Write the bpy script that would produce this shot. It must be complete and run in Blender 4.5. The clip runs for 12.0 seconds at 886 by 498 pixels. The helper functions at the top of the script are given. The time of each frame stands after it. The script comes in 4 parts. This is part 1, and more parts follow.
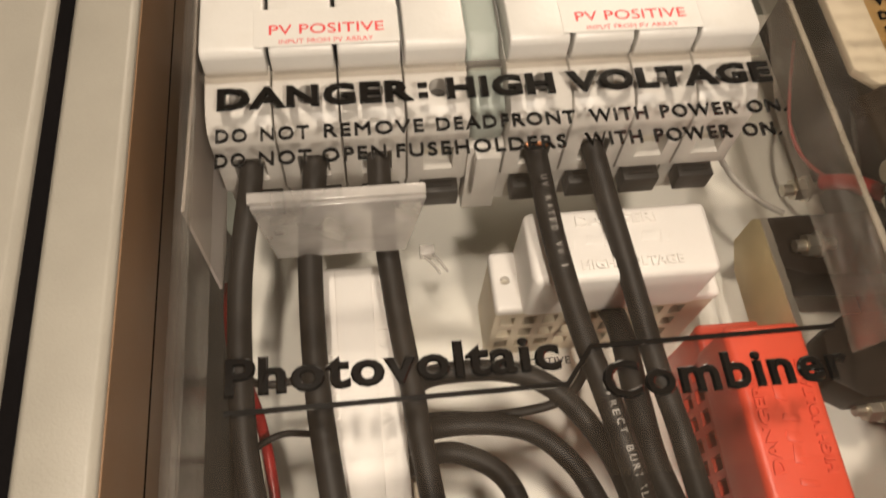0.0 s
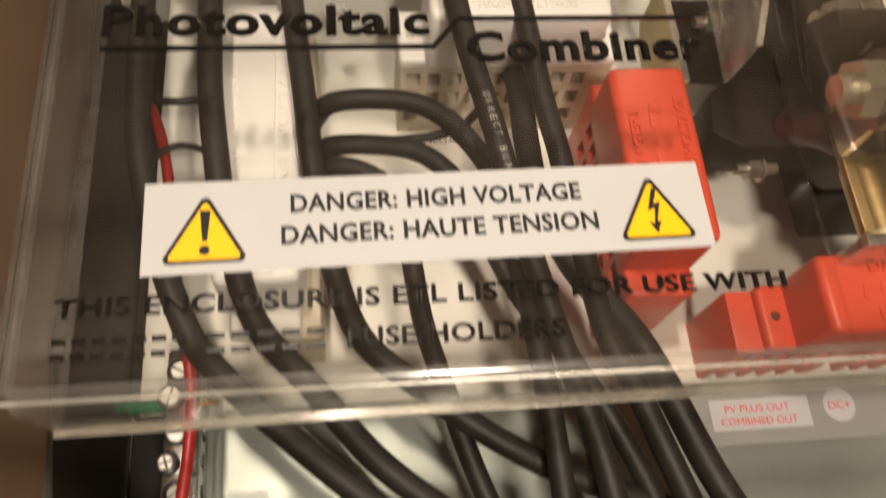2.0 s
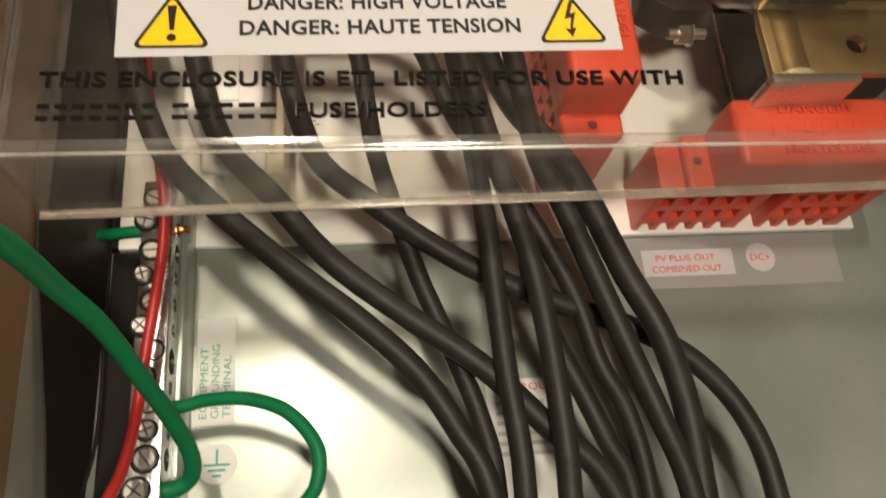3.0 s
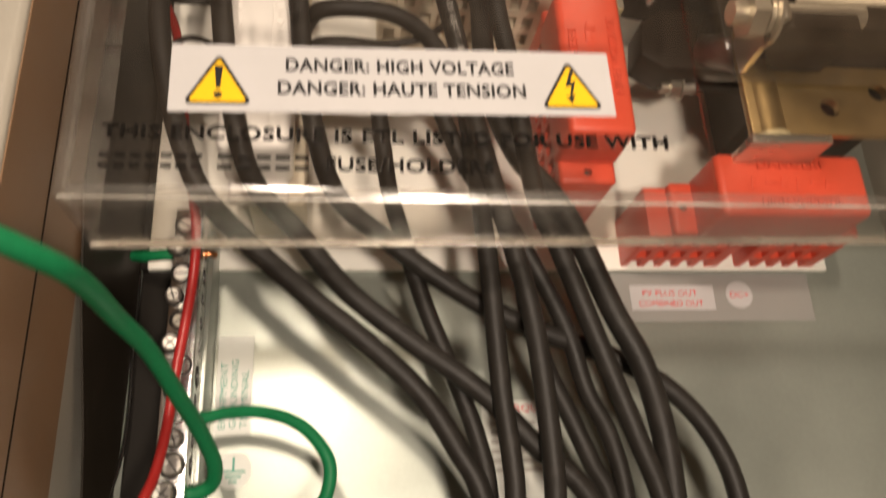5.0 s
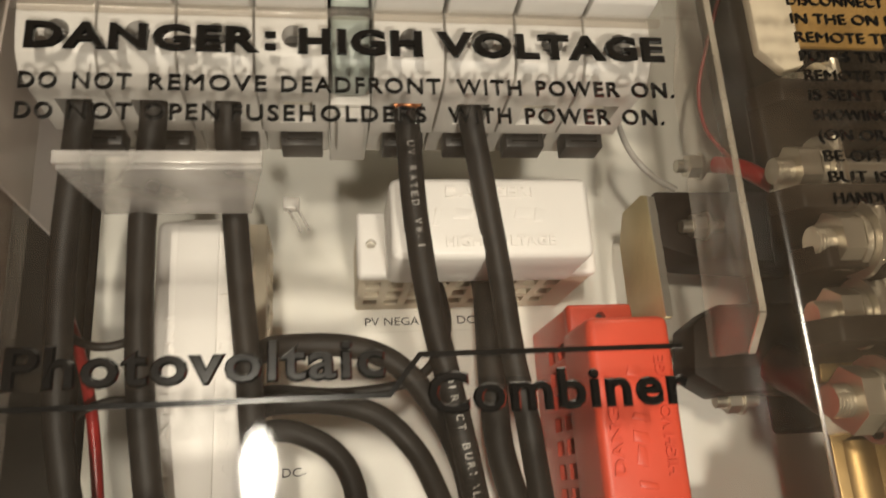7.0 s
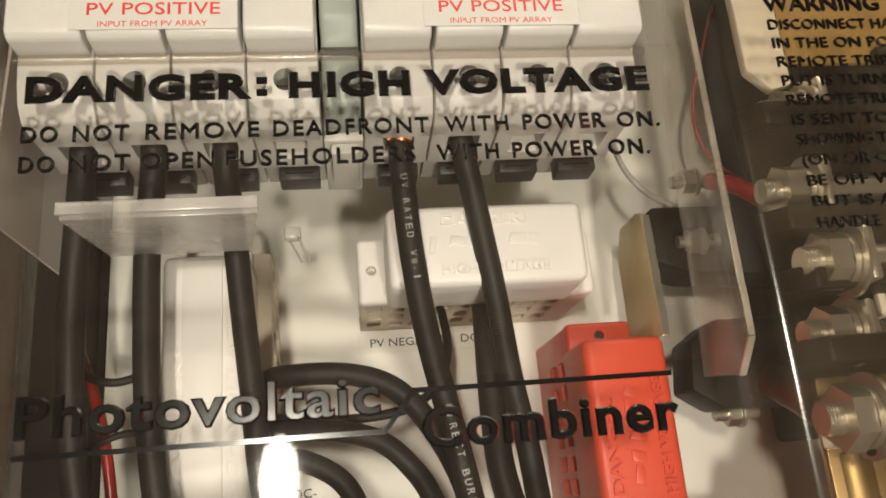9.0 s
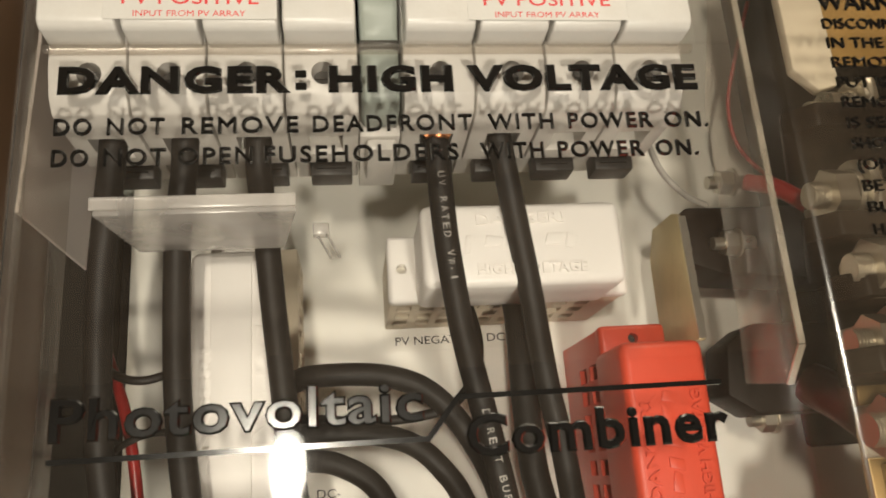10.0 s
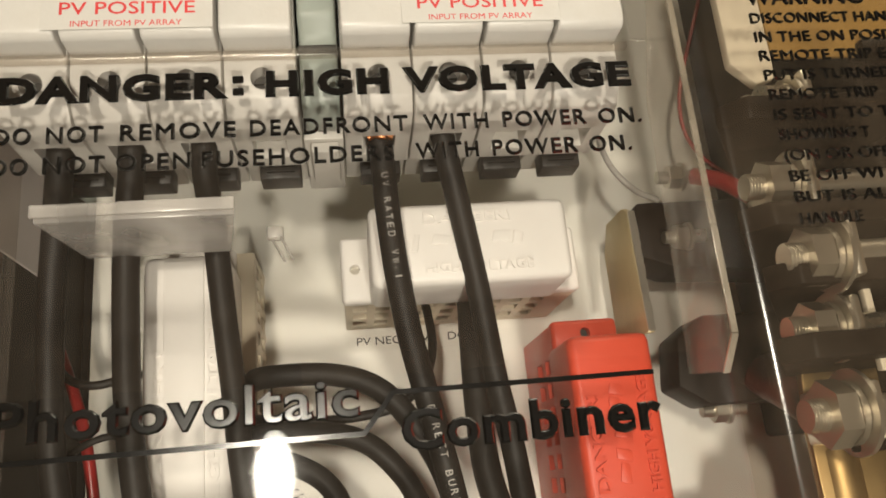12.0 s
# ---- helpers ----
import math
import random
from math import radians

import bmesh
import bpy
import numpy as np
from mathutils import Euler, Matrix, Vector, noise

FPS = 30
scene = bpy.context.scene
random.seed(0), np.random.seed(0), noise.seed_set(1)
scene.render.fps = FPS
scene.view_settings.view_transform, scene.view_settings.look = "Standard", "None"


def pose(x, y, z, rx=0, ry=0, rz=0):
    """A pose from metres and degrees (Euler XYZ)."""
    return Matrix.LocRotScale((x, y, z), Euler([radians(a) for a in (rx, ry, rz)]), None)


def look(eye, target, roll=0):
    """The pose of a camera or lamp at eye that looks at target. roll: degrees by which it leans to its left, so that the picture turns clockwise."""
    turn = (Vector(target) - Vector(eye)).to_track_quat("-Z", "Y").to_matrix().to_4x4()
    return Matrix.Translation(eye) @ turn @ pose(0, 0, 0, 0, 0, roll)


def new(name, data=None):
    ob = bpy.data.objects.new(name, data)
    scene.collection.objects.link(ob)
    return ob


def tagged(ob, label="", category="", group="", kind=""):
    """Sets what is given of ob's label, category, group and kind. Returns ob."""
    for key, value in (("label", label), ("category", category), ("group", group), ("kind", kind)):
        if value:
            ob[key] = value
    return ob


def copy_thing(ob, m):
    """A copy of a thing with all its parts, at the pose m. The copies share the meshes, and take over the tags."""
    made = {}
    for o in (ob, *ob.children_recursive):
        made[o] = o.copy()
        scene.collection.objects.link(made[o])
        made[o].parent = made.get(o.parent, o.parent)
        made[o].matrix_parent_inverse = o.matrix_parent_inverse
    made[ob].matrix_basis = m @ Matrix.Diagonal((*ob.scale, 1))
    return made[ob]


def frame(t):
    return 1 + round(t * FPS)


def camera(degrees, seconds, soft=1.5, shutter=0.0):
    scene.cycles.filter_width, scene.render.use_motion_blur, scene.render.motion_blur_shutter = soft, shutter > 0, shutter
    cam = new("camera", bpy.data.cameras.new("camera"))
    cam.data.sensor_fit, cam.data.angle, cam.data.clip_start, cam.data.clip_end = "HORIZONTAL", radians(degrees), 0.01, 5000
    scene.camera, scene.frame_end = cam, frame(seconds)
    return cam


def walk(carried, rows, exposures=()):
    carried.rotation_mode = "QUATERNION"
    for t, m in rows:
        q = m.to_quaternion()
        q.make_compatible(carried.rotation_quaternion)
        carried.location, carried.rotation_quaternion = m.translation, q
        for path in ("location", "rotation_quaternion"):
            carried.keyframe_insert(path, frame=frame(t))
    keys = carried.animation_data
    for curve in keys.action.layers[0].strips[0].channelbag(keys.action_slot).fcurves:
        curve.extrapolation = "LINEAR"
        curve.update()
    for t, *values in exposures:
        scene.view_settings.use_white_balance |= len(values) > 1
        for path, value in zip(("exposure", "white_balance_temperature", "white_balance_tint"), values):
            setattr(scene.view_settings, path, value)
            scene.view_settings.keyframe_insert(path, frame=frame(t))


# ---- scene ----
MM = 0.001
BASE = Vector((0.0, 0.0, 1.5))  # the corner of the front lettering, at working height
LENS = 59.28
cam = camera(LENS, 12.0, soft=1.7, shutter=0.4)
# seconds, eye in millimetres from BASE, yaw, pitch, roll in degrees
PATH = [
    (0.0, 37.5, -166.5, -125.6, -5.76, 26.02, -6.63),
    (0.5, 38.7, -153.8, -141.2, -4.85, 25.87, -6.05),
    (1.0, 41.7, -155.0, -162.4, -5.04, 26.12, -5.25),
    (1.5, 51.9, -158.7, -167.5, -5.96, 25.94, -5.33),
    (2.0, 58.9, -148.3, -194.0, -6.88, 22.90, -4.74),
    (2.5, 57.4, -155.5, -226.4, -6.79, 21.65, -3.81),
    (3.0, 66.7, -155.2, -243.2, -7.63, 20.86, -4.51),
    (3.2, 68.8, -156.2, -248.5, -7.49, 20.35, -4.28),
    (4.8, 61.9, -171.3, -257.1, -7.61, 20.47, -2.57),
    (5.0, 60.3, -179.9, -242.9, -8.06, 21.27, -2.64),
    (5.5, 60.9, -189.2, -214.4, -8.17, 21.92, -2.69),
    (6.0, 58.4, -187.8, -156.4, -8.96, 19.70, -3.81),
    (6.5, 58.7, -177.0, -118.9, -9.80, 18.76, -3.34),
    (7.0, 66.2, -161.7, -99.5, -8.88, 17.44, -3.45),
    (7.2, 72.0, -163.2, -91.7, -8.31, 16.71, -3.68),
    (8.8, 73.0, -172.8, -94.5, -7.79, 17.46, -5.08),
    (9.0, 72.1, -170.0, -92.0, -7.38, 17.01, -4.84),
    (9.5, 69.9, -168.0, -88.9, -7.36, 16.84, -4.75),
    (10.0, 62.7, -164.8, -87.2, -7.44, 16.25, -4.04),
    (10.5, 53.9, -159.7, -82.2, -8.59, 15.25, -3.85),
    (11.0, 71.4, -164.1, -85.5, -8.46, 15.09, -5.44),
    (11.5, 77.0, -167.5, -88.8, -8.01, 15.88, -5.79),
    (12.0, 76.6, -169.2, -90.4, -7.49, 16.49, -5.41),
]


def eye_pose(x, y, z, yaw, pitch, roll):
    return pose(BASE.x + x * MM, BASE.y + y * MM, BASE.z + z * MM, 90 + pitch, 0, yaw) @ pose(0, 0, 0, 0, 0, roll)


walk(cam, [(row[0], eye_pose(*row[1:])) for row in PATH],
     [(0.0, -0.05, 6400, 11), (1.8, -0.08, 6550, 11), (2.8, -0.2, 6450, 10), (5.2, -0.1, 6700, 15), (6.2, -0.05, 6600, 11), (7.2, -0.18, 6170, 5), (12.0, -0.18, 6150, 5)])

# ---- light ----
world = bpy.data.worlds.new("room_air")
world.use_nodes = True
scene.world = world
world.node_tree.nodes["Background"].inputs["Color"].default_value = (1.0, 0.78, 0.55, 1)
world.node_tree.nodes["Background"].inputs["Strength"].default_value = 0.025
LAMP = (8.0, -520.0, -72.0)  # lit window of the work lamp, in millimetres
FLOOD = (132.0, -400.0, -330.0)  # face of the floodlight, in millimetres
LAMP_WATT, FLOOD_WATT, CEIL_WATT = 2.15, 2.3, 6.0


def area_lamp(name, watt, size, eye, target, colour):
    data = bpy.data.lights.new(name, "AREA")
    data.shape, data.size, data.energy, data.color = "DISK", size, watt, colour
    ob = new(name, data)
    ob.matrix_world = look(eye, target)
    return ob


lamp_ob = area_lamp("work_lamp_light", LAMP_WATT, 0.026, BASE + Vector(LAMP) * MM, BASE + Vector((60, 20, -72)) * MM, (1.0, 0.86, 0.69))
lamp_ob.data.shape, lamp_ob.data.size_y = "ELLIPSE", 0.056
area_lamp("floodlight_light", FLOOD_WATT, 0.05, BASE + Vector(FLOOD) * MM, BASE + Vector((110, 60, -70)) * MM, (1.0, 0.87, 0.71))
# overhead fill, added to brighten the plate beside the fuse holders
area_lamp("ceiling_fill_light", CEIL_WATT, 0.4, (0.5, -0.6, 2.36), (0.5, -0.6, 0), (1.0, 0.84, 0.64))


# ---- materials ----
def nodes_of(name):
    m = bpy.data.materials.new(name)
    m.use_nodes = True
    return m, m.node_tree.nodes, m.node_tree.links


def surface(name, colour, rough=0.5, metal=0.0, vary=0.12, grain=900.0, blotch=60.0, bump=0.15, rvary=0.1, stretch=(1, 1, 1), spec=0.5, dirt=None, coat=0.0):
    """A plain material with grain and blotches at two scales, uneven gloss and fine relief."""
    m, n, l = nodes_of(name)
    b = n["Principled BSDF"]
    tc = n.new("ShaderNodeTexCoord")
    mp = n.new("ShaderNodeMapping")
    mp.inputs["Scale"].default_value = stretch
    l.new(tc.outputs["Object"], mp.inputs["Vector"])
    fine, broad = n.new("ShaderNodeTexNoise"), n.new("ShaderNodeTexNoise")
    for tex, s in ((fine, grain), (broad, blotch)):
        tex.inputs["Scale"].default_value = s
        tex.inputs["Detail"].default_value = 5.0
        l.new(mp.outputs["Vector"], tex.inputs["Vector"])
    add = n.new("ShaderNodeMath")
    add.operation = "MULTIPLY_ADD"
    l.new(fine.outputs["Fac"], add.inputs[0])
    add.inputs[1].default_value = 0.4
    l.new(broad.outputs["Fac"], add.inputs[2])
    ramp = n.new("ShaderNodeMapRange")
    ramp.inputs["From Min"].default_value, ramp.inputs["From Max"].default_value = 0.35, 1.05
    ramp.inputs["To Min"].default_value, ramp.inputs["To Max"].default_value = 1.0 - vary, 1.0 + vary * 0.5
    l.new(add.outputs[0], ramp.inputs["Value"])
    mix = n.new("ShaderNodeVectorMath")
    mix.operation = "SCALE"
    mix.inputs[0].default_value = colour
    l.new(ramp.outputs[0], mix.inputs["Scale"])
    out = mix.outputs[0]
    if dirt:
        spots = n.new("ShaderNodeTexNoise")
        spots.inputs["Scale"].default_value, spots.inputs["Detail"].default_value = blotch * 1.7, 8.0
        l.new(mp.outputs["Vector"], spots.inputs["Vector"])
        cut = n.new("ShaderNodeMapRange")
        cut.inputs["From Min"].default_value, cut.inputs["From Max"].default_value = 0.56, 0.74
        cut.inputs["To Max"].default_value = dirt[1]
        l.new(spots.outputs["Fac"], cut.inputs["Value"])
        dm = n.new("ShaderNodeMix")
        dm.data_type = "RGBA"
        l.new(cut.outputs[0], dm.inputs[0])
        l.new(out, dm.inputs[6])
        dm.inputs[7].default_value = (*dirt[0], 1)
        out = dm.outputs[2]
    l.new(out, b.inputs["Base Color"])
    rr = n.new("ShaderNodeMapRange")
    rr.inputs["To Min"].default_value, rr.inputs["To Max"].default_value = max(0.03, rough - rvary), min(1, rough + rvary)
    l.new(broad.outputs["Fac"], rr.inputs["Value"])
    l.new(rr.outputs[0], b.inputs["Roughness"])
    b.inputs["Metallic"].default_value = metal
    b.inputs["Specular IOR Level"].default_value = spec
    b.inputs["Coat Weight"].default_value = coat
    if bump:
        bp = n.new("ShaderNodeBump")
        bp.inputs["Strength"].default_value, bp.inputs["Distance"].default_value = bump, 0.0003
        l.new(fine.outputs["Fac"], bp.inputs["Height"])
        l.new(bp.outputs["Normal"], b.inputs["Normal"])
    return m


def clear(name, tint, haze=0.02, gloss_rough=0.03, base=0.045, haze_colour=(0.8, 0.76, 0.7), graze=0.5):
    """Clear plastic: sees through, mirrors more at grazing angles, with a thin uneven dusty film that also paints in a
    reflected veil.
    """
    m, n, l = nodes_of(name)
    n.remove(n["Principled BSDF"])
    out = n["Material Output"]
    see, gloss, dust_veil = n.new("ShaderNodeBsdfTransparent"), n.new("ShaderNodeBsdfGlossy"), n.new("ShaderNodeBsdfDiffuse")
    see.inputs["Color"].default_value = (*tint, 1)
    gloss.inputs["Roughness"].default_value = gloss_rough
    dust_veil.inputs["Color"].default_value = (*haze_colour, 1)
    facing = n.new("ShaderNodeLayerWeight")
    facing.inputs["Blend"].default_value = 0.5
    power = n.new("ShaderNodeMath")
    power.operation, power.inputs[1].default_value = "POWER", 5.0
    l.new(facing.outputs["Facing"], power.inputs[0])
    rise = n.new("ShaderNodeMapRange")
    rise.inputs["To Min"].default_value, rise.inputs["To Max"].default_value = base, graze
    l.new(power.outputs[0], rise.inputs["Value"])
    tc, film = n.new("ShaderNodeTexCoord"), n.new("ShaderNodeTexNoise")
    film.inputs["Scale"].default_value, film.inputs["Detail"].default_value = 45.0, 8.0
    l.new(tc.outputs["Object"], film.inputs["Vector"])
    part_veil = n.new("ShaderNodeMapRange")
    part_veil.inputs["From Min"].default_value, part_veil.inputs["From Max"].default_value = 0.35, 0.75
    part_veil.inputs["To Min"].default_value, part_veil.inputs["To Max"].default_value = haze * 0.5, haze * 1.6
    l.new(film.outputs["Fac"], part_veil.inputs["Value"])
    m1, m2 = n.new("ShaderNodeMixShader"), n.new("ShaderNodeMixShader")
    l.new(part_veil.outputs[0], m1.inputs[0])
    l.new(see.outputs[0], m1.inputs[1])
    l.new(dust_veil.outputs[0], m1.inputs[2])
    l.new(rise.outputs[0], m2.inputs[0])
    l.new(m1.outputs[0], m2.inputs[1])
    l.new(gloss.outputs[0], m2.inputs[2])
    bp, wave = n.new("ShaderNodeBump"), n.new("ShaderNodeTexNoise")
    wave.inputs["Scale"].default_value = 14.0
    l.new(tc.outputs["Object"], wave.inputs["Vector"])
    bp.inputs["Strength"].default_value, bp.inputs["Distance"].default_value = 0.12, 0.002
    l.new(wave.outputs["Fac"], bp.inputs["Height"])
    l.new(bp.outputs["Normal"], gloss.inputs["Normal"])
    l.new(m2.outputs[0], out.inputs["Surface"])
    return m


def glowing(name, colour, strength):
    m, n, l = nodes_of(name)
    n["Principled BSDF"].inputs["Emission Color"].default_value = (*colour, 1)
    n["Principled BSDF"].inputs["Emission Strength"].default_value = strength
    return m


# warm haze also puts the room's brownish reflected veil into the colour
CLEAR = clear("clear_polycarbonate", (0.995, 0.99, 0.985), haze=0.008, base=0.04, haze_colour=(0.82, 0.68, 0.54))
EDGE = clear("cloudy_plastic_edge", (0.8, 0.77, 0.72), haze=0.28, gloss_rough=0.25, base=0.14, haze_colour=(0.9, 0.86, 0.78))
# brown haze colour paints in the hood's warm reflections
HOOD = clear("clear_hood_plastic", (0.97, 0.95, 0.92), haze=0.018, gloss_rough=0.2, base=0.055, haze_colour=(0.72, 0.58, 0.42))
CLEAR_EDGE = clear("clear_acrylic", (0.92, 0.90, 0.87), haze=0.05, gloss_rough=0.16, base=0.07)
# pale haze paints the bright plate's glow into the barrier
MIRROR_EDGE = clear("polished_acrylic", (0.985, 0.97, 0.95), haze=0.10, base=0.06, graze=0.3, haze_colour=(0.95, 0.9, 0.82))
FROST = clear("frosted_plastic", (0.86, 0.85, 0.83), haze=0.36, gloss_rough=0.2, base=0.05, haze_colour=(0.86, 0.83, 0.8))
SHEET = surface("white_polymer_sheet", (0.62, 0.57, 0.545), 0.45, vary=0.06)
WHITE_ABS = surface("white_moulded_plastic", (0.60, 0.575, 0.535), 0.36, vary=0.06, dirt=((0.45, 0.36, 0.27), 0.10))
COVER_WHITE = surface("white_cover_plastic", (0.86, 0.83, 0.79), 0.40, vary=0.05, bump=0.25)
CREAM = surface("cream_terminal_plastic", (0.68, 0.60, 0.46), 0.5, vary=0.12)
PLATE_WHITE = surface("white_powder_coat", (0.86, 0.84, 0.77), 0.40, vary=0.06, grain=1500, bump=0.3, dirt=((0.42, 0.36, 0.25), 0.12))
GALV = surface("galvanised_steel", (0.32, 0.345, 0.305), 0.34, metal=0.55, vary=0.14, grain=500, blotch=35, rvary=0.06, bump=0.12)
RUBBER = surface("black_cable_jacket", (0.016, 0.0137, 0.0115), 0.52, spec=0.3, vary=0.35, grain=1400, blotch=90, bump=0.35, dirt=((0.09, 0.08, 0.07), 0.12))
RED_PLASTIC = surface("red_moulded_plastic", (0.66, 0.075, 0.035), 0.40, vary=0.12, bump=0.25)
RED_WIRE = surface("red_wire_jacket", (0.33, 0.018, 0.016), 0.34, vary=0.15)
GREEN_WIRE = surface("green_wire_jacket", (0.003, 0.155, 0.055), 0.5, vary=0.25, grain=700, bump=0.3, spec=0.25)
ZINC = surface("yellow_zinc_steel", (0.44, 0.31, 0.14), 0.42, metal=0.9, vary=0.25, grain=600, blotch=80)
BRASS = surface("dull_brass_plate", (0.62, 0.52, 0.30), 0.45, metal=0.4, vary=0.25, grain=700, blotch=90)
NICKEL = surface("nickel_plate", (0.68, 0.645, 0.56), 0.30, metal=0.9, vary=0.12, grain=700)
SCREW = surface("worn_screw_steel", (0.58, 0.56, 0.52), 0.36, metal=1.0, vary=0.25, grain=800, bump=0.25)
# backing strip, and the painted shade in the earth bar holes
MATTE_BLACK = surface("black_sheet_and_hole_shade", (0.014, 0.012, 0.010), 0.7, vary=0.3, spec=0.12)
TIN = surface("tinned_bar", (0.66, 0.65, 0.63), 0.24, metal=1.0, vary=0.45, grain=420, blotch=170, rvary=0.16, bump=0.6)
COPPER = surface("bare_copper", (0.78, 0.33, 0.14), 0.28, metal=1.0, vary=0.2)
PHENOLIC = surface("black_phenolic", (0.014, 0.009, 0.006), 0.5, vary=0.3, bump=0.2, spec=0.18)
LINER = surface("black_liner_sheet", (0.017, 0.013, 0.009), 0.5, vary=0.3, bump=0.1, spec=0.18)
PIPING = surface("glossy_black_piping", (0.012, 0.011, 0.010), 0.12, vary=0.3, grain=500, bump=0.5, rvary=0.05, coat=0.6)
CUT_EDGE = clear("sawn_acrylic_edge", (0.9, 0.87, 0.8), haze=0.5, gloss_rough=0.12, base=0.4, haze_colour=(0.97, 0.93, 0.84))
DARK_HOLE = surface("dark_grey_plastic", (0.05, 0.047, 0.043), 0.5, vary=0.2)
CLIP_GREY = surface("charcoal_clip_plastic", (0.030, 0.028, 0.026), 0.45, vary=0.2)
GREY_GREEN = surface("grey_green_plastic", (0.35, 0.39, 0.355), 0.4, vary=0.1)
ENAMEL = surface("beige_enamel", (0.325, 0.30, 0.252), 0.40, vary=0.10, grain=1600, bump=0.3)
# the beige enamel again, with shade and dark room reflection as brown colour
ENAMEL_SHADED = surface("enamel_shaded_brown", (0.20, 0.118, 0.064), 0.42, vary=0.12, grain=1500, bump=0.3)
DEEP_BLACK = surface("matt_deep_black", (0.006, 0.005, 0.005), 0.9, vary=0.3, bump=0.5, spec=0.05)
INK_BLACK = surface("black_print", (0.012, 0.011, 0.011), 0.5, vary=0.2, bump=0.05, spec=0.25)
LETTER = surface("black_raised_lettering", (0.010, 0.009, 0.008), 0.16, vary=0.2, bump=0.03, coat=0.5)
INK_RED = surface("red_print", (0.62, 0.05, 0.05), 0.5, vary=0.15, bump=0.0)
INK_GREEN = surface("green_print", (0.06, 0.30, 0.22), 0.5, vary=0.15, bump=0.0)
INK_GREY = surface("pale_grey_print", (0.40, 0.38, 0.35), 0.5, vary=0.3, bump=0.0)
PAPER = surface("white_label_film", (0.46, 0.45, 0.45), 0.55, vary=0.05, bump=0.05, spec=0.3)
LABEL_GREY = surface("clear_label_film", (0.58, 0.60, 0.56), 0.36, vary=0.05, bump=0.05)
STRIP_FILM = surface("grey_film_strip", (0.27, 0.266, 0.25), 0.4, vary=0.05, bump=0.05)
YELLOW = surface("warning_yellow", (0.82, 0.47, 0.002), 0.5, vary=0.05, bump=0.05, spec=0.3)
AMBER = surface("amber_label", (0.36, 0.22, 0.06), 0.45, vary=0.2, bump=0.1)
IVORY = surface("ivory_plastic", (0.74, 0.68, 0.56), 0.4, vary=0.08)
MAROON = surface("dark_red_cable_jacket", (0.06, 0.008, 0.006), 0.4, vary=0.25)
PLASTER = surface("cream_plaster", (0.62, 0.48, 0.35), 0.8, vary=0.08, grain=120, blotch=4, bump=0.4)
# for the unseen dark wall that darkens reflections in the clear cover
DARK_WALL = surface("dark_reflected_wall", (0.022, 0.013, 0.008), 0.5, vary=0.4, grain=60, blotch=6, stretch=(8, 8, 1))
CEIL_PAINT = surface("white_ceiling_paint", (0.55, 0.50, 0.43), 0.85, vary=0.05, grain=150, blotch=3)
FLOOR_WOOD = surface("brown_floor_boards", (0.16, 0.09, 0.05), 0.45, vary=0.3, grain=40, blotch=5, stretch=(1, 8, 1))
GLOW = glowing("lit_bulb", (1.0, 0.9, 0.75), 14.0)
GLOW_SOFT = glowing("lit_diffuser", (1.0, 0.85, 0.65), 3.0)


# ---- mesh tools (all lengths in millimetres from BASE) ----
ORIGIN = {}


def box(bm, x0, x1, y0, y1, z0, z1, bevel=0.0, seg=2):
    vs = [bm.verts.new((x, y, z)) for x in (x0, x1) for y in (y0, y1) for z in (z0, z1)]
    fs = [bm.faces.new([vs[i] for i in q]) for q in ((0, 1, 3, 2), (4, 6, 7, 5), (0, 4, 5, 1), (2, 3, 7, 6), (0, 2, 6, 4), (1, 5, 7, 3))]
    if bevel:
        es = list({e for f in fs for e in f.edges})
        bmesh.ops.bevel(bm, geom=es, offset=bevel, segments=seg, affect="EDGES", profile=0.5)
    return bm


def prism(bm, pts, axis, a, b, bevel=0.0, seg=2):
    """A polygon drawn across axis ('x': y,z; 'y': x,z; 'z': x,y), extruded from a to b."""
    def at(p, v):
        return {"x": (v, p[0], p[1]), "y": (p[0], v, p[1]), "z": (p[0], p[1], v)}[axis]
    lo, hi = [bm.verts.new(at(p, a)) for p in pts], [bm.verts.new(at(p, b)) for p in pts]
    fs = [bm.faces.new(lo), bm.faces.new(hi[::-1])]
    for i in range(len(pts)):
        j = (i + 1) % len(pts)
        fs.append(bm.faces.new((lo[i], lo[j], hi[j], hi[i])))
    bmesh.ops.recalc_face_normals(bm, faces=fs)
    if bevel:
        es = list({e for f in fs for e in f.edges})
        bmesh.ops.bevel(bm, geom=es, offset=bevel, segments=seg, affect="EDGES", profile=0.5)
    return bm


def cyl(bm, p, q, r, seg=20, r2=None):
    p, q = Vector(p), Vector(q)
    d = q - p
    m = Matrix.Translation((p + q) / 2) @ d.to_track_quat("Z", "Y").to_matrix().to_4x4()
    bmesh.ops.create_cone(bm, cap_ends=True, segments=seg, radius1=r, radius2=r if r2 is None else r2, depth=d.length, matrix=m)
    return bm


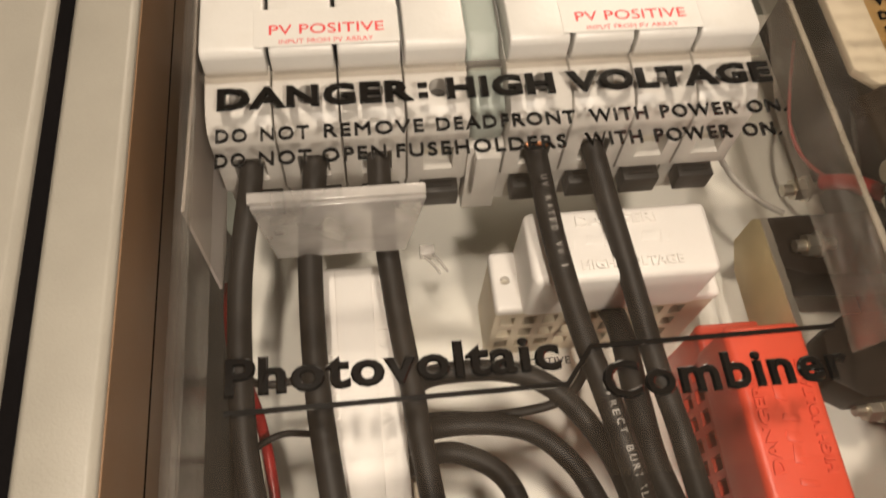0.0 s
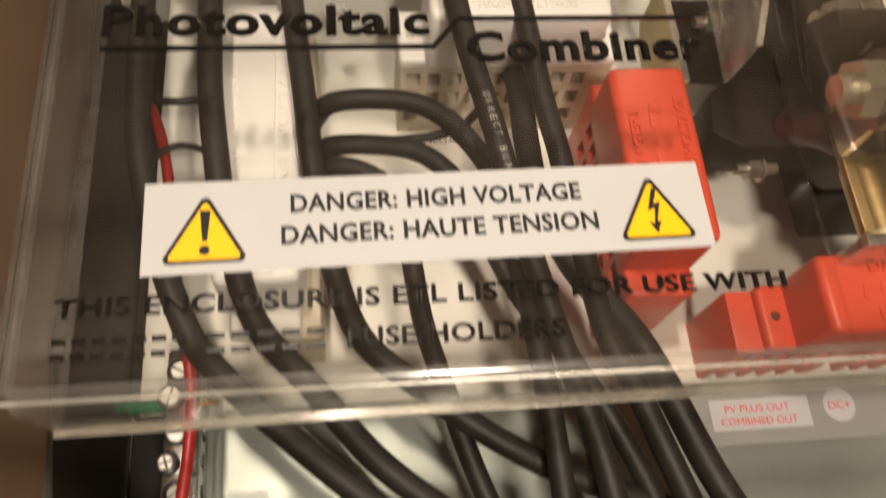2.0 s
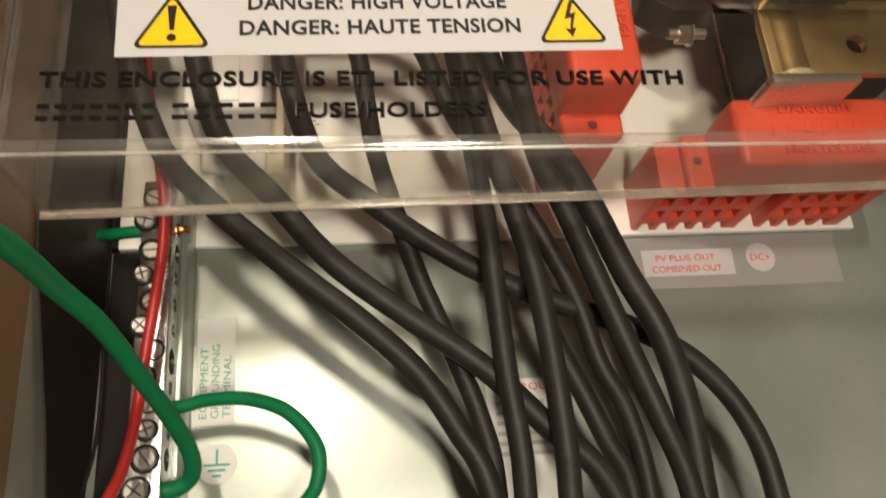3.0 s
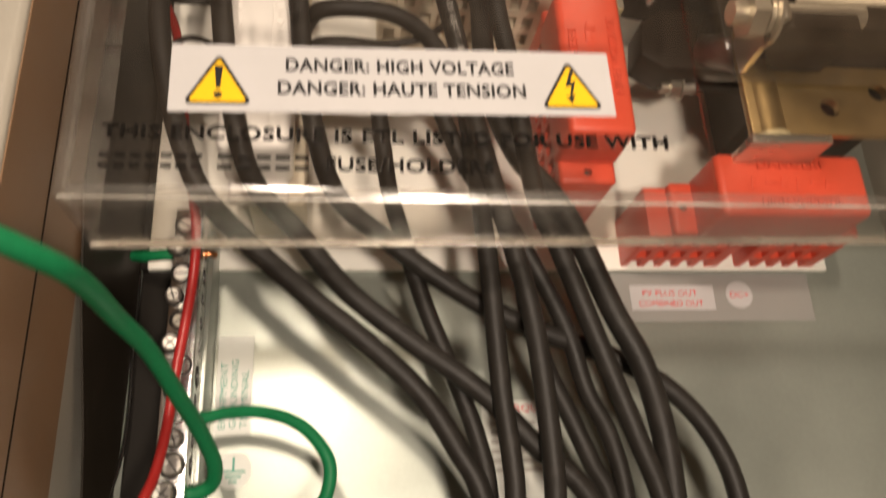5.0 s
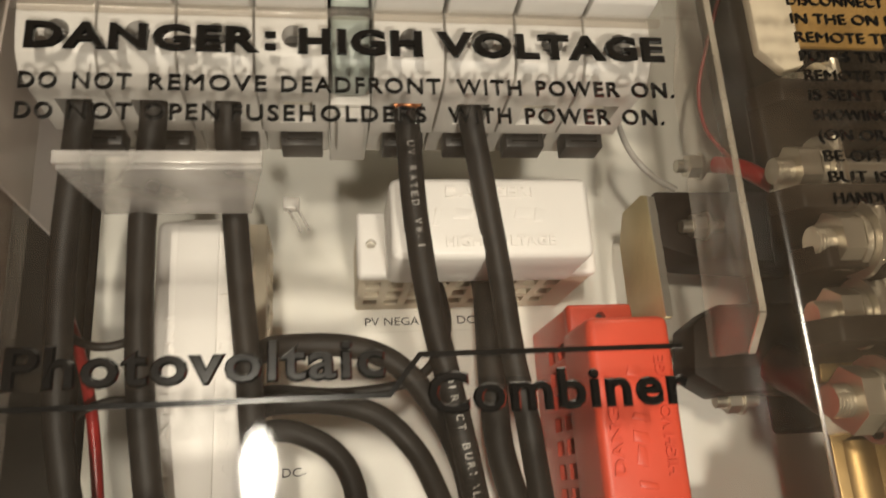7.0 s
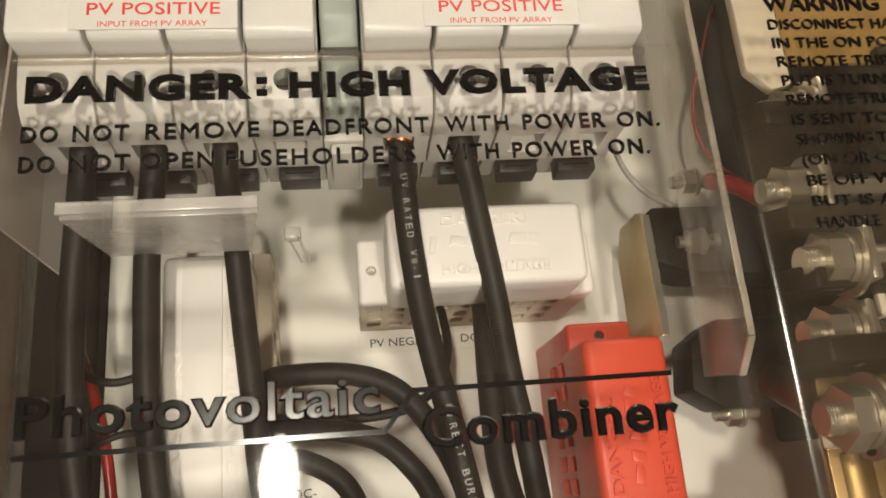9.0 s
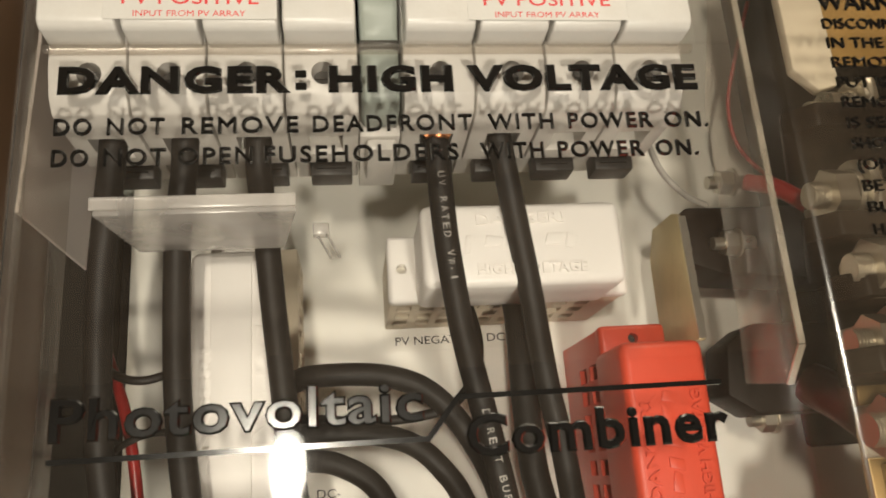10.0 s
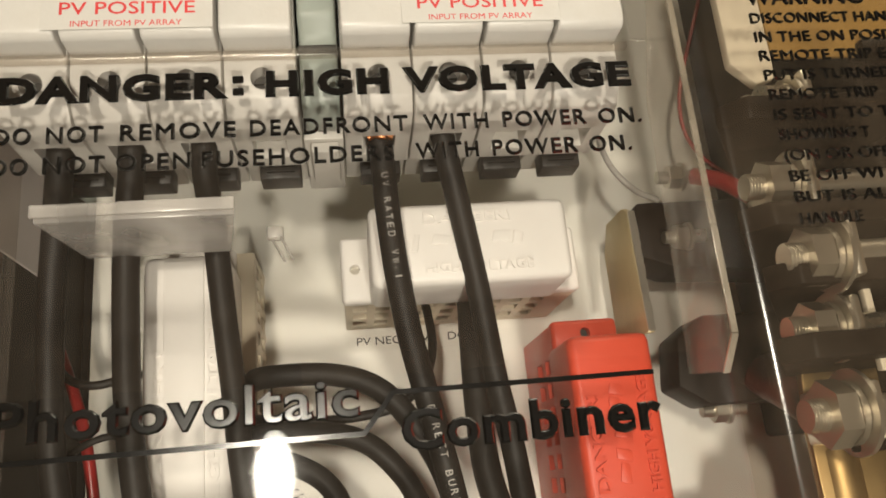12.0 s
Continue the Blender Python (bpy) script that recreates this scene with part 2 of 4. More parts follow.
def ring(bm, p, q, r, hole, seg=20):
    """A washer or collar from p to q."""
    p, q = Vector(p), Vector(q)
    turn = (q - p).to_track_quat("Z", "Y").to_matrix()
    loops = []
    for c, rad in ((p, hole), (p, r), (q, r), (q, hole)):
        loops.append([bm.verts.new(c + turn @ Vector((rad * math.cos(2 * math.pi * i / seg), rad * math.sin(2 * math.pi * i / seg), 0))) for i in range(seg)])
    for k in range(4):
        a, b = loops[k], loops[(k + 1) % 4]
        for i in range(seg):
            j = (i + 1) % seg
            bm.faces.new((a[i], a[j], b[j], b[i]))
    return bm


def spline(pts, n=8):
    """Points along a smooth line through pts."""
    p = [Vector(q) for q in pts]
    p = [2 * p[0] - p[1]] + p + [2 * p[-1] - p[-2]]
    out = []
    for a, b, c, d in zip(p, p[1:], p[2:], p[3:]):
        for k in range(n):
            t = k / n
            out.append(0.5 * ((2 * b) + (c - a) * t + (2 * a - 5 * b + 4 * c - d) * t * t + (3 * b - a - 3 * c + d) * t ** 3))
    return out + [p[-2]]


def tube(bm, pts, r, seg=14, n=8, smooth_line=True):
    line = spline(pts, n) if smooth_line else [Vector(q) for q in pts]
    side, loops = None, []
    for i, p in enumerate(line):
        d = (line[min(i + 1, len(line) - 1)] - line[max(i - 1, 0)]).normalized()
        side = (d.orthogonal() if side is None else side - d * side.dot(d)).normalized()
        up = d.cross(side)
        loops.append([bm.verts.new(p + r * (math.cos(2 * math.pi * k / seg) * side + math.sin(2 * math.pi * k / seg) * up)) for k in range(seg)])
    for a, b in zip(loops, loops[1:]):
        for k in range(seg):
            j = (k + 1) % seg
            bm.faces.new((a[k], a[j], b[j], b[k]))
    bm.faces.new(loops[0][::-1])
    bm.faces.new(loops[-1])
    return bm


def outward(bm):
    """For each vertex on the rim of a flat mesh, the way out of it."""
    out = {}
    for e in bm.edges:
        if len(e.link_faces) != 1:
            continue
        a, b = e.verts
        d = (b.co - a.co).normalized()
        n = Vector((d.y, -d.x, 0))
        if n.dot(e.link_faces[0].calc_center_median() - a.co) > 0:
            n = -n
        for v in (a, b):
            out.setdefault(v, []).append(n)
    done = {}
    for v, ns in out.items():
        m = sum(ns, Vector((0, 0, 0)))
        if m.length < 1e-4:
            continue
        m.normalize()
        done[v] = m / max(0.5, m.dot(ns[0]))
    return done


def letters(bm, body, x, y, z, width, height, thick=0.15, bold=0.0, bevel=0.0, turn=0.0, space=1.0):
    """Writing that faces the front, its lower left corner at x, z, drawn to that width and capital height; turn: degrees clockwise."""
    cu = bpy.data.curves.new("writing", "FONT")
    cu.body, cu.size, cu.resolution_u = body, 1.0, 3
    cu.space_character = (1.0 + bold * 2) * space
    ob = bpy.data.objects.new("writing", cu)
    scene.collection.objects.link(ob)
    dg = bpy.context.evaluated_depsgraph_get()
    me = bpy.data.meshes.new_from_object(ob.evaluated_get(dg))
    bpy.data.objects.remove(ob)
    bpy.data.curves.remove(cu)
    co = np.empty(len(me.vertices) * 3)
    me.vertices.foreach_get("co", co)
    co = co.reshape(-1, 3)
    x0, x1 = co[:, 0].min(), co[:, 0].max()
    cap = 0.729 + 2 * bold
    sx = width / (x1 - x0 + 2 * bold)
    c, s = math.cos(radians(-turn)), math.sin(radians(-turn))
    t2 = bmesh.new()
    t2.from_mesh(me)
    bpy.data.meshes.remove(me)
    bmesh.ops.remove_doubles(t2, verts=t2.verts[:], dist=1e-5)
    out = outward(t2)
    for v in t2.verts:
        d = out.get(v, Vector((0, 0, 0)))
        u, w = (v.co.x + d.x * bold - x0 + bold) * sx, (v.co.y + d.y * bold + bold) * height / cap
        v.co = Vector((x + c * u - s * w, y, z + s * u + c * w))
    rim = {(round(v.co.x, 4), round(v.co.z, 4)): out[v] for v in out} if bevel else {}
    if thick:
        made = bmesh.ops.extrude_face_region(t2, geom=t2.faces[:])
        moved = [g for g in made["geom"] if isinstance(g, bmesh.types.BMVert)]
        for v in moved:
            d = rim.get((round(v.co.x, 4), round(v.co.z, 4)), Vector((0, 0, 0)))
            v.co += Vector((-(c * d.x - s * d.y) * bevel, -thick, -(s * d.x + c * d.y) * bevel))
    for f in t2.faces:
        f.smooth = False
    bmesh.ops.recalc_face_normals(t2, faces=t2.faces[:])
    tmp = bpy.data.meshes.new("tmp")
    t2.to_mesh(tmp)
    t2.free()
    bm.from_mesh(tmp)
    bpy.data.meshes.remove(tmp)
    return bm


def mesh_of(bm, origin, smooth):
    bmesh.ops.recalc_face_normals(bm, faces=bm.faces[:])
    me = bpy.data.meshes.new("mesh")
    o = Vector(origin)
    for v in bm.verts:
        v.co = (v.co - o) * MM
    bm.to_mesh(me)
    bm.free()
    if smooth:
        me.polygons.foreach_set("use_smooth", [True] * len(me.polygons))
        me.set_sharp_from_angle(angle=radians(smooth))
    return me


def cut(bm, knife):
    """bm with the solid knife taken out of it."""
    obs = []
    for b in (bm, knife):
        bmesh.ops.recalc_face_normals(b, faces=b.faces[:])
        me = bpy.data.meshes.new("tmp")
        b.to_mesh(me)
        b.free()
        obs.append(bpy.data.objects.new("tmp", me))
        scene.collection.objects.link(obs[-1])
    mod = obs[0].modifiers.new("cut", "BOOLEAN")
    mod.operation, mod.solver, mod.object = "DIFFERENCE", "EXACT", obs[1]
    dg = bpy.context.evaluated_depsgraph_get()
    me = bpy.data.meshes.new_from_object(obs[0].evaluated_get(dg))
    out = bmesh.new()
    out.from_mesh(me)
    for o in obs:
        old = o.data
        bpy.data.objects.remove(o)
        bpy.data.meshes.remove(old)
    bpy.data.meshes.remove(me)
    return out


def thing(name, at, label, category, group="", kind=""):
    """An Empty at a thing's base."""
    ob = new(name)
    ob.empty_display_size = 0.005
    ob.location = BASE + Vector(at) * MM
    ORIGIN[ob] = Vector(at)
    return tagged(ob, label, category, group, kind)


def part(name, bm, material, parent, label="", smooth=35):
    o = ORIGIN[parent]
    ob = new(name, mesh_of(bm, o, smooth))
    ob.data.materials.append(material)
    ob.parent = parent
    ORIGIN[ob] = o
    if label:
        ob["label"] = label
    return ob


def solid(name, bm, material, at, label, category, group="", kind="", smooth=35):
    """A thing that is one mesh."""
    ob = new(name, mesh_of(bm, at, smooth))
    ob.data.materials.append(material)
    ob.location = BASE + Vector(at) * MM
    ORIGIN[ob] = Vector(at)
    return tagged(ob, label, category, group, kind)


def B():
    return bmesh.new()


# ---- the room ----
def room_slab(name, x0, x1, y0, y1, z0, z1, material):
    b = box(B(), x0, x1, y0, y1, z0, z1)
    return solid(name, b, material, (x0, y0, z0), "", "", kind="structure", smooth=0)


room_slab("wall_north", -1500, 1700, 126, 226, -1500, 900, PLASTER)
room_slab("wall_south", -1500, 1700, -2300, -2200, 235, 900, PLASTER)
# unseen dark lower wall, added only to be mirrored in the clear cover
room_slab("wall_south_dark", -1500, 1700, -2300, -2196, -1500, 235, DARK_WALL)
room_slab("wall_west", -1600, -1500, -2300, 226, -1500, 900, PLASTER)
room_slab("wall_east", 1700, 1800, -2300, 226, -1500, 900, PLASTER)
room_slab("floor", -1600, 1800, -2300, 226, -1600, -1500, FLOOR_WOOD)
room_slab("ceiling", -1600, 1800, -2300, 226, 900, 1000, CEIL_PAINT)

# unseen fitting added around the overhead fill light
ceiling_fill = thing("ceiling_fill", (500, -600, 900), "unseen round ceiling lamp, added as fill light, switched on", "ceiling lamp")
part("mounting_plate", cyl(B(), (500, -600, 899), (500, -600, 880), 120, 32), WHITE_ABS, ceiling_fill)
part("diffuser", cyl(B(), (500, -600, 880), (500, -600, 868), 250, 40, 200), GLOW_SOFT, ceiling_fill, "lit frosted glass")

lx, ly, lz = LAMP
work_lamp = thing("work_lamp", (lx, ly, 900), "small black work lamp hanging on a cord, its oval window lit", "work lamp")
part("cord", tube(B(), [(lx, ly, 899), (lx + 4, ly - 3, 500), (lx, ly, lz + 95)], 3, 10), RUBBER, work_lamp)
part("housing", box(B(), lx - 24, lx + 24, ly - 34, ly - 6, lz - 48, lz + 96, 6, 3), PHENOLIC, work_lamp)
oval = [(lx + 17 * math.cos(radians(15 * k)), lz + 38 * math.sin(radians(15 * k))) for k in range(24)]
part("window", prism(B(), oval, "y", ly - 5.9, ly - 4.0), GLOW, work_lamp, "lit frosted oval window")

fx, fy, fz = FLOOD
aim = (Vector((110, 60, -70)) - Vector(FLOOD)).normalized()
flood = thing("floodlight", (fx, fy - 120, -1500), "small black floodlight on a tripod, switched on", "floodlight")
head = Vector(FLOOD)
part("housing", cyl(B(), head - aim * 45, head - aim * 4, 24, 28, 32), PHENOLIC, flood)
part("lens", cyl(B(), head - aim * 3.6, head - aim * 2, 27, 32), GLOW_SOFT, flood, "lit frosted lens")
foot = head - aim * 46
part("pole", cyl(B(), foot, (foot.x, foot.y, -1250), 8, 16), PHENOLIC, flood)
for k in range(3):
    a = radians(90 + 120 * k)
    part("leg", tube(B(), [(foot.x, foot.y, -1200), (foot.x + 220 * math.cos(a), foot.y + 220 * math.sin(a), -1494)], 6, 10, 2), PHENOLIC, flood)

# ---- the enclosure ----
LEFT, RIGHT, TOP, BOTTOM, BACK = -21.5, 298, 150, -282, 112
enclosure = thing("enclosure", (0, BACK, BOTTOM), "beige enamelled steel electrical enclosure fixed to the wall, open at the front", "electrical box", kind="structure")
part("back_panel", box(B(), LEFT, RIGHT, BACK - 2, BACK + 12, BOTTOM, TOP), GALV, enclosure, "bare galvanised steel back")
RIM = [(0, BACK), (0, -0.5), (-1.5, -2), (-15.8, -2), (-17.3, -0.5), (-17.3, 20), (-15.8, 20), (-15.8, 0), (-2, 0), (-2, BACK)]
part("side_wall", prism(B(), [(LEFT + u, v) for u, v in RIM], "z", BOTTOM - 20, TOP + 20, 0.6, 2), ENAMEL, enclosure)
part("side_wall", prism(B(), [(RIGHT - u, v) for u, v in RIM], "z", BOTTOM - 20, TOP + 20, 0.6, 2), ENAMEL, enclosure)
part("top_wall", prism(B(), [(v, TOP - u) for u, v in RIM], "x", LEFT, RIGHT, 0.6, 2), ENAMEL, enclosure)
part("bottom_wall", prism(B(), [(v, BOTTOM + u) for u, v in RIM], "x", LEFT, RIGHT, 0.6, 2), ENAMEL, enclosure)
# black strip painting the dark of the gap between rim and door
part("gap_shade", box(B(), -44.4, -38.9, 0.5, 14, BOTTOM - 20, TOP + 20, 1.0), DEEP_BLACK, enclosure, "black strip standing in for the shaded gap beside the door")
# thin brown face that paints shade and reflection onto the enamel wall
part("inner_face", box(B(), LEFT + 0.05, LEFT + 0.5, 0.6, 62, BOTTOM + 2, TOP - 2, 0.1, 1), ENAMEL_SHADED, enclosure, "inner enamel side, its brown shade and reflection put into the colour")
part("trim_strip", box(B(), LEFT + 0.1, LEFT + 0.8, 29.4, 30.1, BOTTOM + 2, TOP - 2, 0.3), DEEP_BLACK, enclosure, "thin black seal")
LINER_RUN = [(16, 56), (-60, 57), (-130, 55), (-165, 63), (-205, 76), (-240, 84), (-272, 88)]  # height, front edge
sheet_bm = B()
strips = []
for z, y0 in LINER_RUN:
    y1 = 106 - max(0.0, -196 - z) * 0.16
    strips.append([sheet_bm.verts.new((x, y, z)) for x, y in ((-20.9 + (y0 - 54) * 0.12, y0), (-20.3 + (y0 - 54) * 0.12, y0), (-14.0, y1), (-14.6, y1))])
for a, b in zip(strips, strips[1:]):
    for k in range(4):
        sheet_bm.faces.new((a[k], a[(k + 1) % 4], b[(k + 1) % 4], b[k]))
sheet_bm.faces.new(strips[0][::-1])
sheet_bm.faces.new(strips[-1])
part("liner", sheet_bm, LINER, enclosure, "glossy black insulating liner", smooth=40)
part("liner_foot", box(box(B(), -13.8, 2.6, 109.2, 109.9, -224, -139.2, 0.2, 1), -14.4, -11.7, 105.6, 109.9, -139.1, 16, 0.2, 1), MATTE_BLACK, enclosure, "dark backing strip")
part("liner_edge", tube(B(), [(-14.3, 106, 16), (-14.3, 106.2, -100), (-13.6, 106, -160), (-12.8, 105.5, -196), (-13.6, 103, -212), (-15.4, 98, -226), (-17.5, 93, -250), (-18.5, 90, -272)], 0.7, 8), PIPING, enclosure, "rolled liner edge")

door = thing("enclosure_door", (-60, 20, BOTTOM), "beige enamelled steel door of the enclosure, swung wide open", "door")
part("door_panel", prism(B(), [(-43.2, 20), (-43.2, -1), (-45.2, -3), (-330, -3), (-332, -1), (-332, 20), (-330, 20), (-330, -1), (-45.2, -1), (-45.2, 20)], "z", BOTTOM - 25, TOP + 25, 0.5), ENAMEL, door)
part("earth_stud", cyl(cyl(B(), (-110, -3, -178), (-110, -18, -178), 2.5, 14), (-110, -4, -178), (-110, -11, -178), 5, 6), NICKEL, door)

# white mounting plate over the upper back
solid("mounting_plate", box(B(), -11.6, 264, 106.5, 109.5, -139, 120, 0.5), PLATE_WHITE, (0, 109.5, -139), "white powder-coated mounting plate on the enclosure back", "mounting plate", kind="structure")

# ---- touch-safe fuse holders ----
W = 17.5


def fuse_holder(x0):
    t = thing("fuse_holder", (x0, 50, 0), "white plastic touch-safe fuse holder on a rail", "fuse holder", "row of fuse holders")
    body = prism(B(), [(4.6, 14.0), (5.0, 9), (6.4, 3.2), (9.4, -0.4), (14, -1.2), (37, -1.8), (39, 2.4), (58, 2.4), (58, 76), (4.6, 76)], "x", x0, x0 + W, 0.5, 2)
    knife = box(B(), x0 + 4.6, x0 + 13.4, 20.5, 31.5, -6, 7)
    cyl(knife, (x0 + 9.2, 0, 8.2), (x0 + 9.2, 11.5, 8.2), 2.8, 24)
    part("body", cut(body, knife), WHITE_ABS, t)
    part("handle", prism(B(), [(-4.2, 15.6), (-4.8, 16.6), (-5.0, 19), (-5.0, 58), (-2, 62), (6, 62), (6, 14.6), (-2.8, 14.8)], "x", x0 + 0.3, x0 + W - 0.3, 0.7, 3), WHITE_ABS, t)
    part("clamp", box(B(), x0 + 5, x0 + 13, 21, 31, 3.2, 4.4, 0.3), NICKEL, t, "nickel wire clamp")
    sc = cyl(B(), (x0 + 9.2, 12.4, 8.2), (x0 + 9.2, 9.0, 8.2), 2.5, 20)
    part("screw", cut(sc, box(B(), x0 + 6, x0 + 12.4, 8, 9.7, 7.8, 8.6)), DARK_HOLE, t, "dark recessed slotted screw")
    clip = box(B(), x0 + 4.2, x0 + 15.8, 41.5, 50, -3.7, 2.2, 0.5)
    for k in (-1.9, -0.2):
        clip = cut(clip, box(B(), x0 + 6, x0 + 14, 41, 42.6, k, k + 0.5))
    part("rail_clip", clip, CLIP_GREY, t, "charcoal rail clip")
    return t


first = fuse_holder(-4.4)
for xs in (13.6, 31.6, 49.6, 78.3, 96.3, 114.3, 132.3):
    copy_thing(first, Matrix.Translation(BASE + Vector((xs, 50, 0)) * MM))
solid("mounting_rail", box(B(), -8, 158, 58.5, 66, 18, 53, 0.8), GALV, (70, 66, 18), "galvanised steel mounting rail behind the fuse holders", "rail", kind="structure")
stand = thing("rail_standoff", (75, 66, 30), "pair of grey steel spacers behind the rail", "spacer", kind="structure")
for xs in (10, 140):
    part("spacer", cyl(B(), (xs, 66, 35), (xs, 106.5, 35), 7, 20), GALV, stand)
stop = thing("rail_end_stop", (73, 58, 10), "grey-green plastic end stop between two groups of fuse holders", "end stop")
part("body", prism(B(), [(9, 3), (7, 8), (6, 20), (2, 24), (2, 70), (22, 70), (22, 1), (14, 1)], "x", 67.9, 77.5, 1.6, 3), GREY_GREEN, stop)
part("carrier", box(B(), 67.4, 78.0, 22.3, 58, -1, 70, 0.6), WHITE_ABS, stop, "white plastic carrier behind the stop")
part("band", box(B(), 67.7, 77.7, 5.4, 12, 15.2, 17.4, 0.6), DARK_HOLE, stop, "dark groove round the stop")
part("clamp_foot", box(B(), 69.2, 76.8, 23, 44, -4.5, -1.2, 0.8), WHITE_ABS, stop, "pale plastic foot")
part("screw", ring(B(), (73, 8.2, 9), (73, 9.2, 9), 3.0, 1.9), ZINC, stop, "yellow zinc screw collar")


def flag_label(x0, x1, words):
    t = thing("circuit_label", (x0, -5, 14), "white film label with red capitals stuck on fuse holders", "label", "labels on the fuse holders")
    part("film", box(B(), x0 - 4, x1 + 4, -5.16, -5.02, 16.2, 29, 0.03, 1), WHITE_ABS, t)
    part("writing", letters(B(), words[0], x0, -5.17, 20.1, x1 - x0, 3.5, 0.04, 0.008), INK_RED, t, "red capitals", smooth=0)
    part("writing", letters(B(), words[1], x0 + 2.6, -5.17, 16.9, (x1 - x0) - 5.6, 1.6, 0.04), INK_RED, t, "small red capitals", smooth=0)


flag_label(14.3, 44.8, ("PV POSITIVE", "INPUT FROM PV ARRAY"))
flag_label(97.5, 128.9, ("PV POSITIVE", "INPUT FROM PV ARRAY"))


# ---- terminal bars under moulded covers ----
def terminal_bar(m, length, colour, base_colour, label, group, front=40.0, marks=True, ridge=False, blocks=None, shift=0.0):
    """Built along +x with its upper edge at z 0, then set at m."""
    W2 = 24.0
    t = new("terminal_bar")
    t.empty_display_size = 0.005
    ORIGIN[t] = Vector((0, 0, 0))
    tagged(t, label, "terminal bar", group)
    fy = front
    for b0, b1 in blocks or [(-8, length + 8)]:
        base = box(B(), b0, b1, 66, 106.5, -22 + shift, -2 + shift, 0.8)
        knife = B()
        for k in range(int((b1 - b0 - 3) / 7.2)):
            u = b0 + 2.4 + k * 7.2
            for d0, h0 in ((70, -26), (81, -26), (92, -26), (70, -9), (81, -9)):
                box(knife, u, u + 4.6, d0, d0 + 7, h0 + shift, h0 + 11 + shift)
        part("terminal_block", cut(base, knife), base_colour, t, "moulded terminal block with a row of wire openings")
    shell = box(B(), 0, length, fy, 65.5, -W2, 0, 2.6, 4)
    part("cover", shell, colour, t)
    for u0, u1, uc in ((-8.5, 1.5, -4.2), (length - 1.5, length + 8.5, length + 4.2)):
        tab = box(B(), u0, u1, 62, 67, -W2 + 1.5, -1.5, 1.6, 3)
        part("fixing_tab", cut(tab, cyl(B(), (uc, 60, -W2 / 2), (uc, 70, -W2 / 2), 1.6, 16)), colour, t)
        part("screw", cyl(B(), (uc, 66, -W2 / 2), (uc, 64.6, -W2 / 2), 1.5, 14), DARK_HOLE if colour is RED_PLASTIC else NICKEL, t, "small screw in the tab hole")
    if ridge:
        part("ridge", box(B(), 2.5, length - 2, fy - 0.7, fy + 0.3, -17, -6, 0.3), colour, t)
    if marks:
        w = B()
        letters(w, "DANGER!", length * 0.27, fy - 0.02, -6.3, length * 0.44, 3.4, 0.7, 0.02)
        letters(w, "HIGH VOLTAGE", length * 0.26, fy - 0.02, -20.8, length * 0.54, 3.2, 0.7, 0.02)
        part("raised_writing", w, colour, t, "raised capitals in the same plastic", smooth=0)
        lg = B()
        for k in range(6):
            ua, ub, za = length * (0.20 + 0.1 * k), length * (0.20 + 0.1 * k + (0.03, 0.085, 0.05)[k % 3]), -14.6 + (k * 5 % 3)
            prism(lg, [(ua, za), (ub, za), (ub + 1.0, -9.4 - (k % 2)), (ua + 1.0, -9.4)], "y", fy - 0.4, fy + 0.2, 0.25)
        part("raised_mark", lg, colour, t, "raised maker's mark")
    t.matrix_basis = Matrix.Translation(BASE) @ m
    return t


def mm_pose(x, y, z, ry=0.0):
    return pose(x * MM, y * MM, z * MM, 0, ry, 0)


terminal_bar(mm_pose(83.5, 0, -14.4), 57.4, COVER_WHITE, CREAM, "cream terminal block under a white moulded cover on the mounting plate", "terminal bars", 38.5)
terminal_bar(mm_pose(19.5, 12, -117, -90), 95, COVER_WHITE, CREAM, "long upright terminal block under a white moulded cover", "terminal bars", 39.0, ridge=True, shift=-6.0)
terminal_bar(mm_pose(136.5, 0, -113.5, -90), 58.5, RED_PLASTIC, RED_PLASTIC, "red terminal block under an upright red moulded cover", "terminal bars", 41.0)
terminal_bar(mm_pose(190.5, 8, -115.5), 56, RED_PLASTIC, RED_PLASTIC, "red terminal block under a red moulded cover lying level", "terminal bars", 41.0, blocks=[(-17, 24.5), (32, 67)])

# ---- labels on the back ----
neg = thing("circuit_label", (79, 106.5, -42), "black capitals on a clear film on the white plate", "label", "labels on the back")
part("film", box(B(), 75, 122, 106.2, 106.48, -44.5, -37, 0.1, 1), PLATE_WHITE, neg)
part("writing", letters(B(), "PV NEGATIVE   DC-", 79, 106.19, -42.2, 40.5, 3.0, 0.05), INK_BLACK, neg, smooth=0)
dcm = thing("circuit_label", (54, 106.5, -91), "round pale label with black capitals", "label", "labels on the back")
part("film", cyl(B(), (54.5, 106.48, -90), (54.5, 106.2, -90), 6, 28), PLATE_WHITE, dcm)
part("writing", letters(B(), "DC-", 50.8, 106.19, -91.5, 7.6, 3.0, 0.05), INK_BLACK, dcm, smooth=0)
strip = solid("label_strip", box(B(), 168, 256, 109.75, 109.99, -160, -139.3, 0.1, 1), STRIP_FILM, (212, 110, -160), "greyish clear film strip stuck below the white plate", "film strip")
plus = thing("circuit_label", (177, 110, -154), "white film label with two lines of red capitals", "label", "labels on the back")
part("film", box(B(), 177.2, 213.2, 109.6, 109.74, -155.2, -144.6, 0.1, 1), PAPER, plus)
part("writing", letters(B(), "PV PLUS OUT", 182.5, 109.59, -149.2, 23.5, 2.6, 0.05), INK_RED, plus, smooth=0)
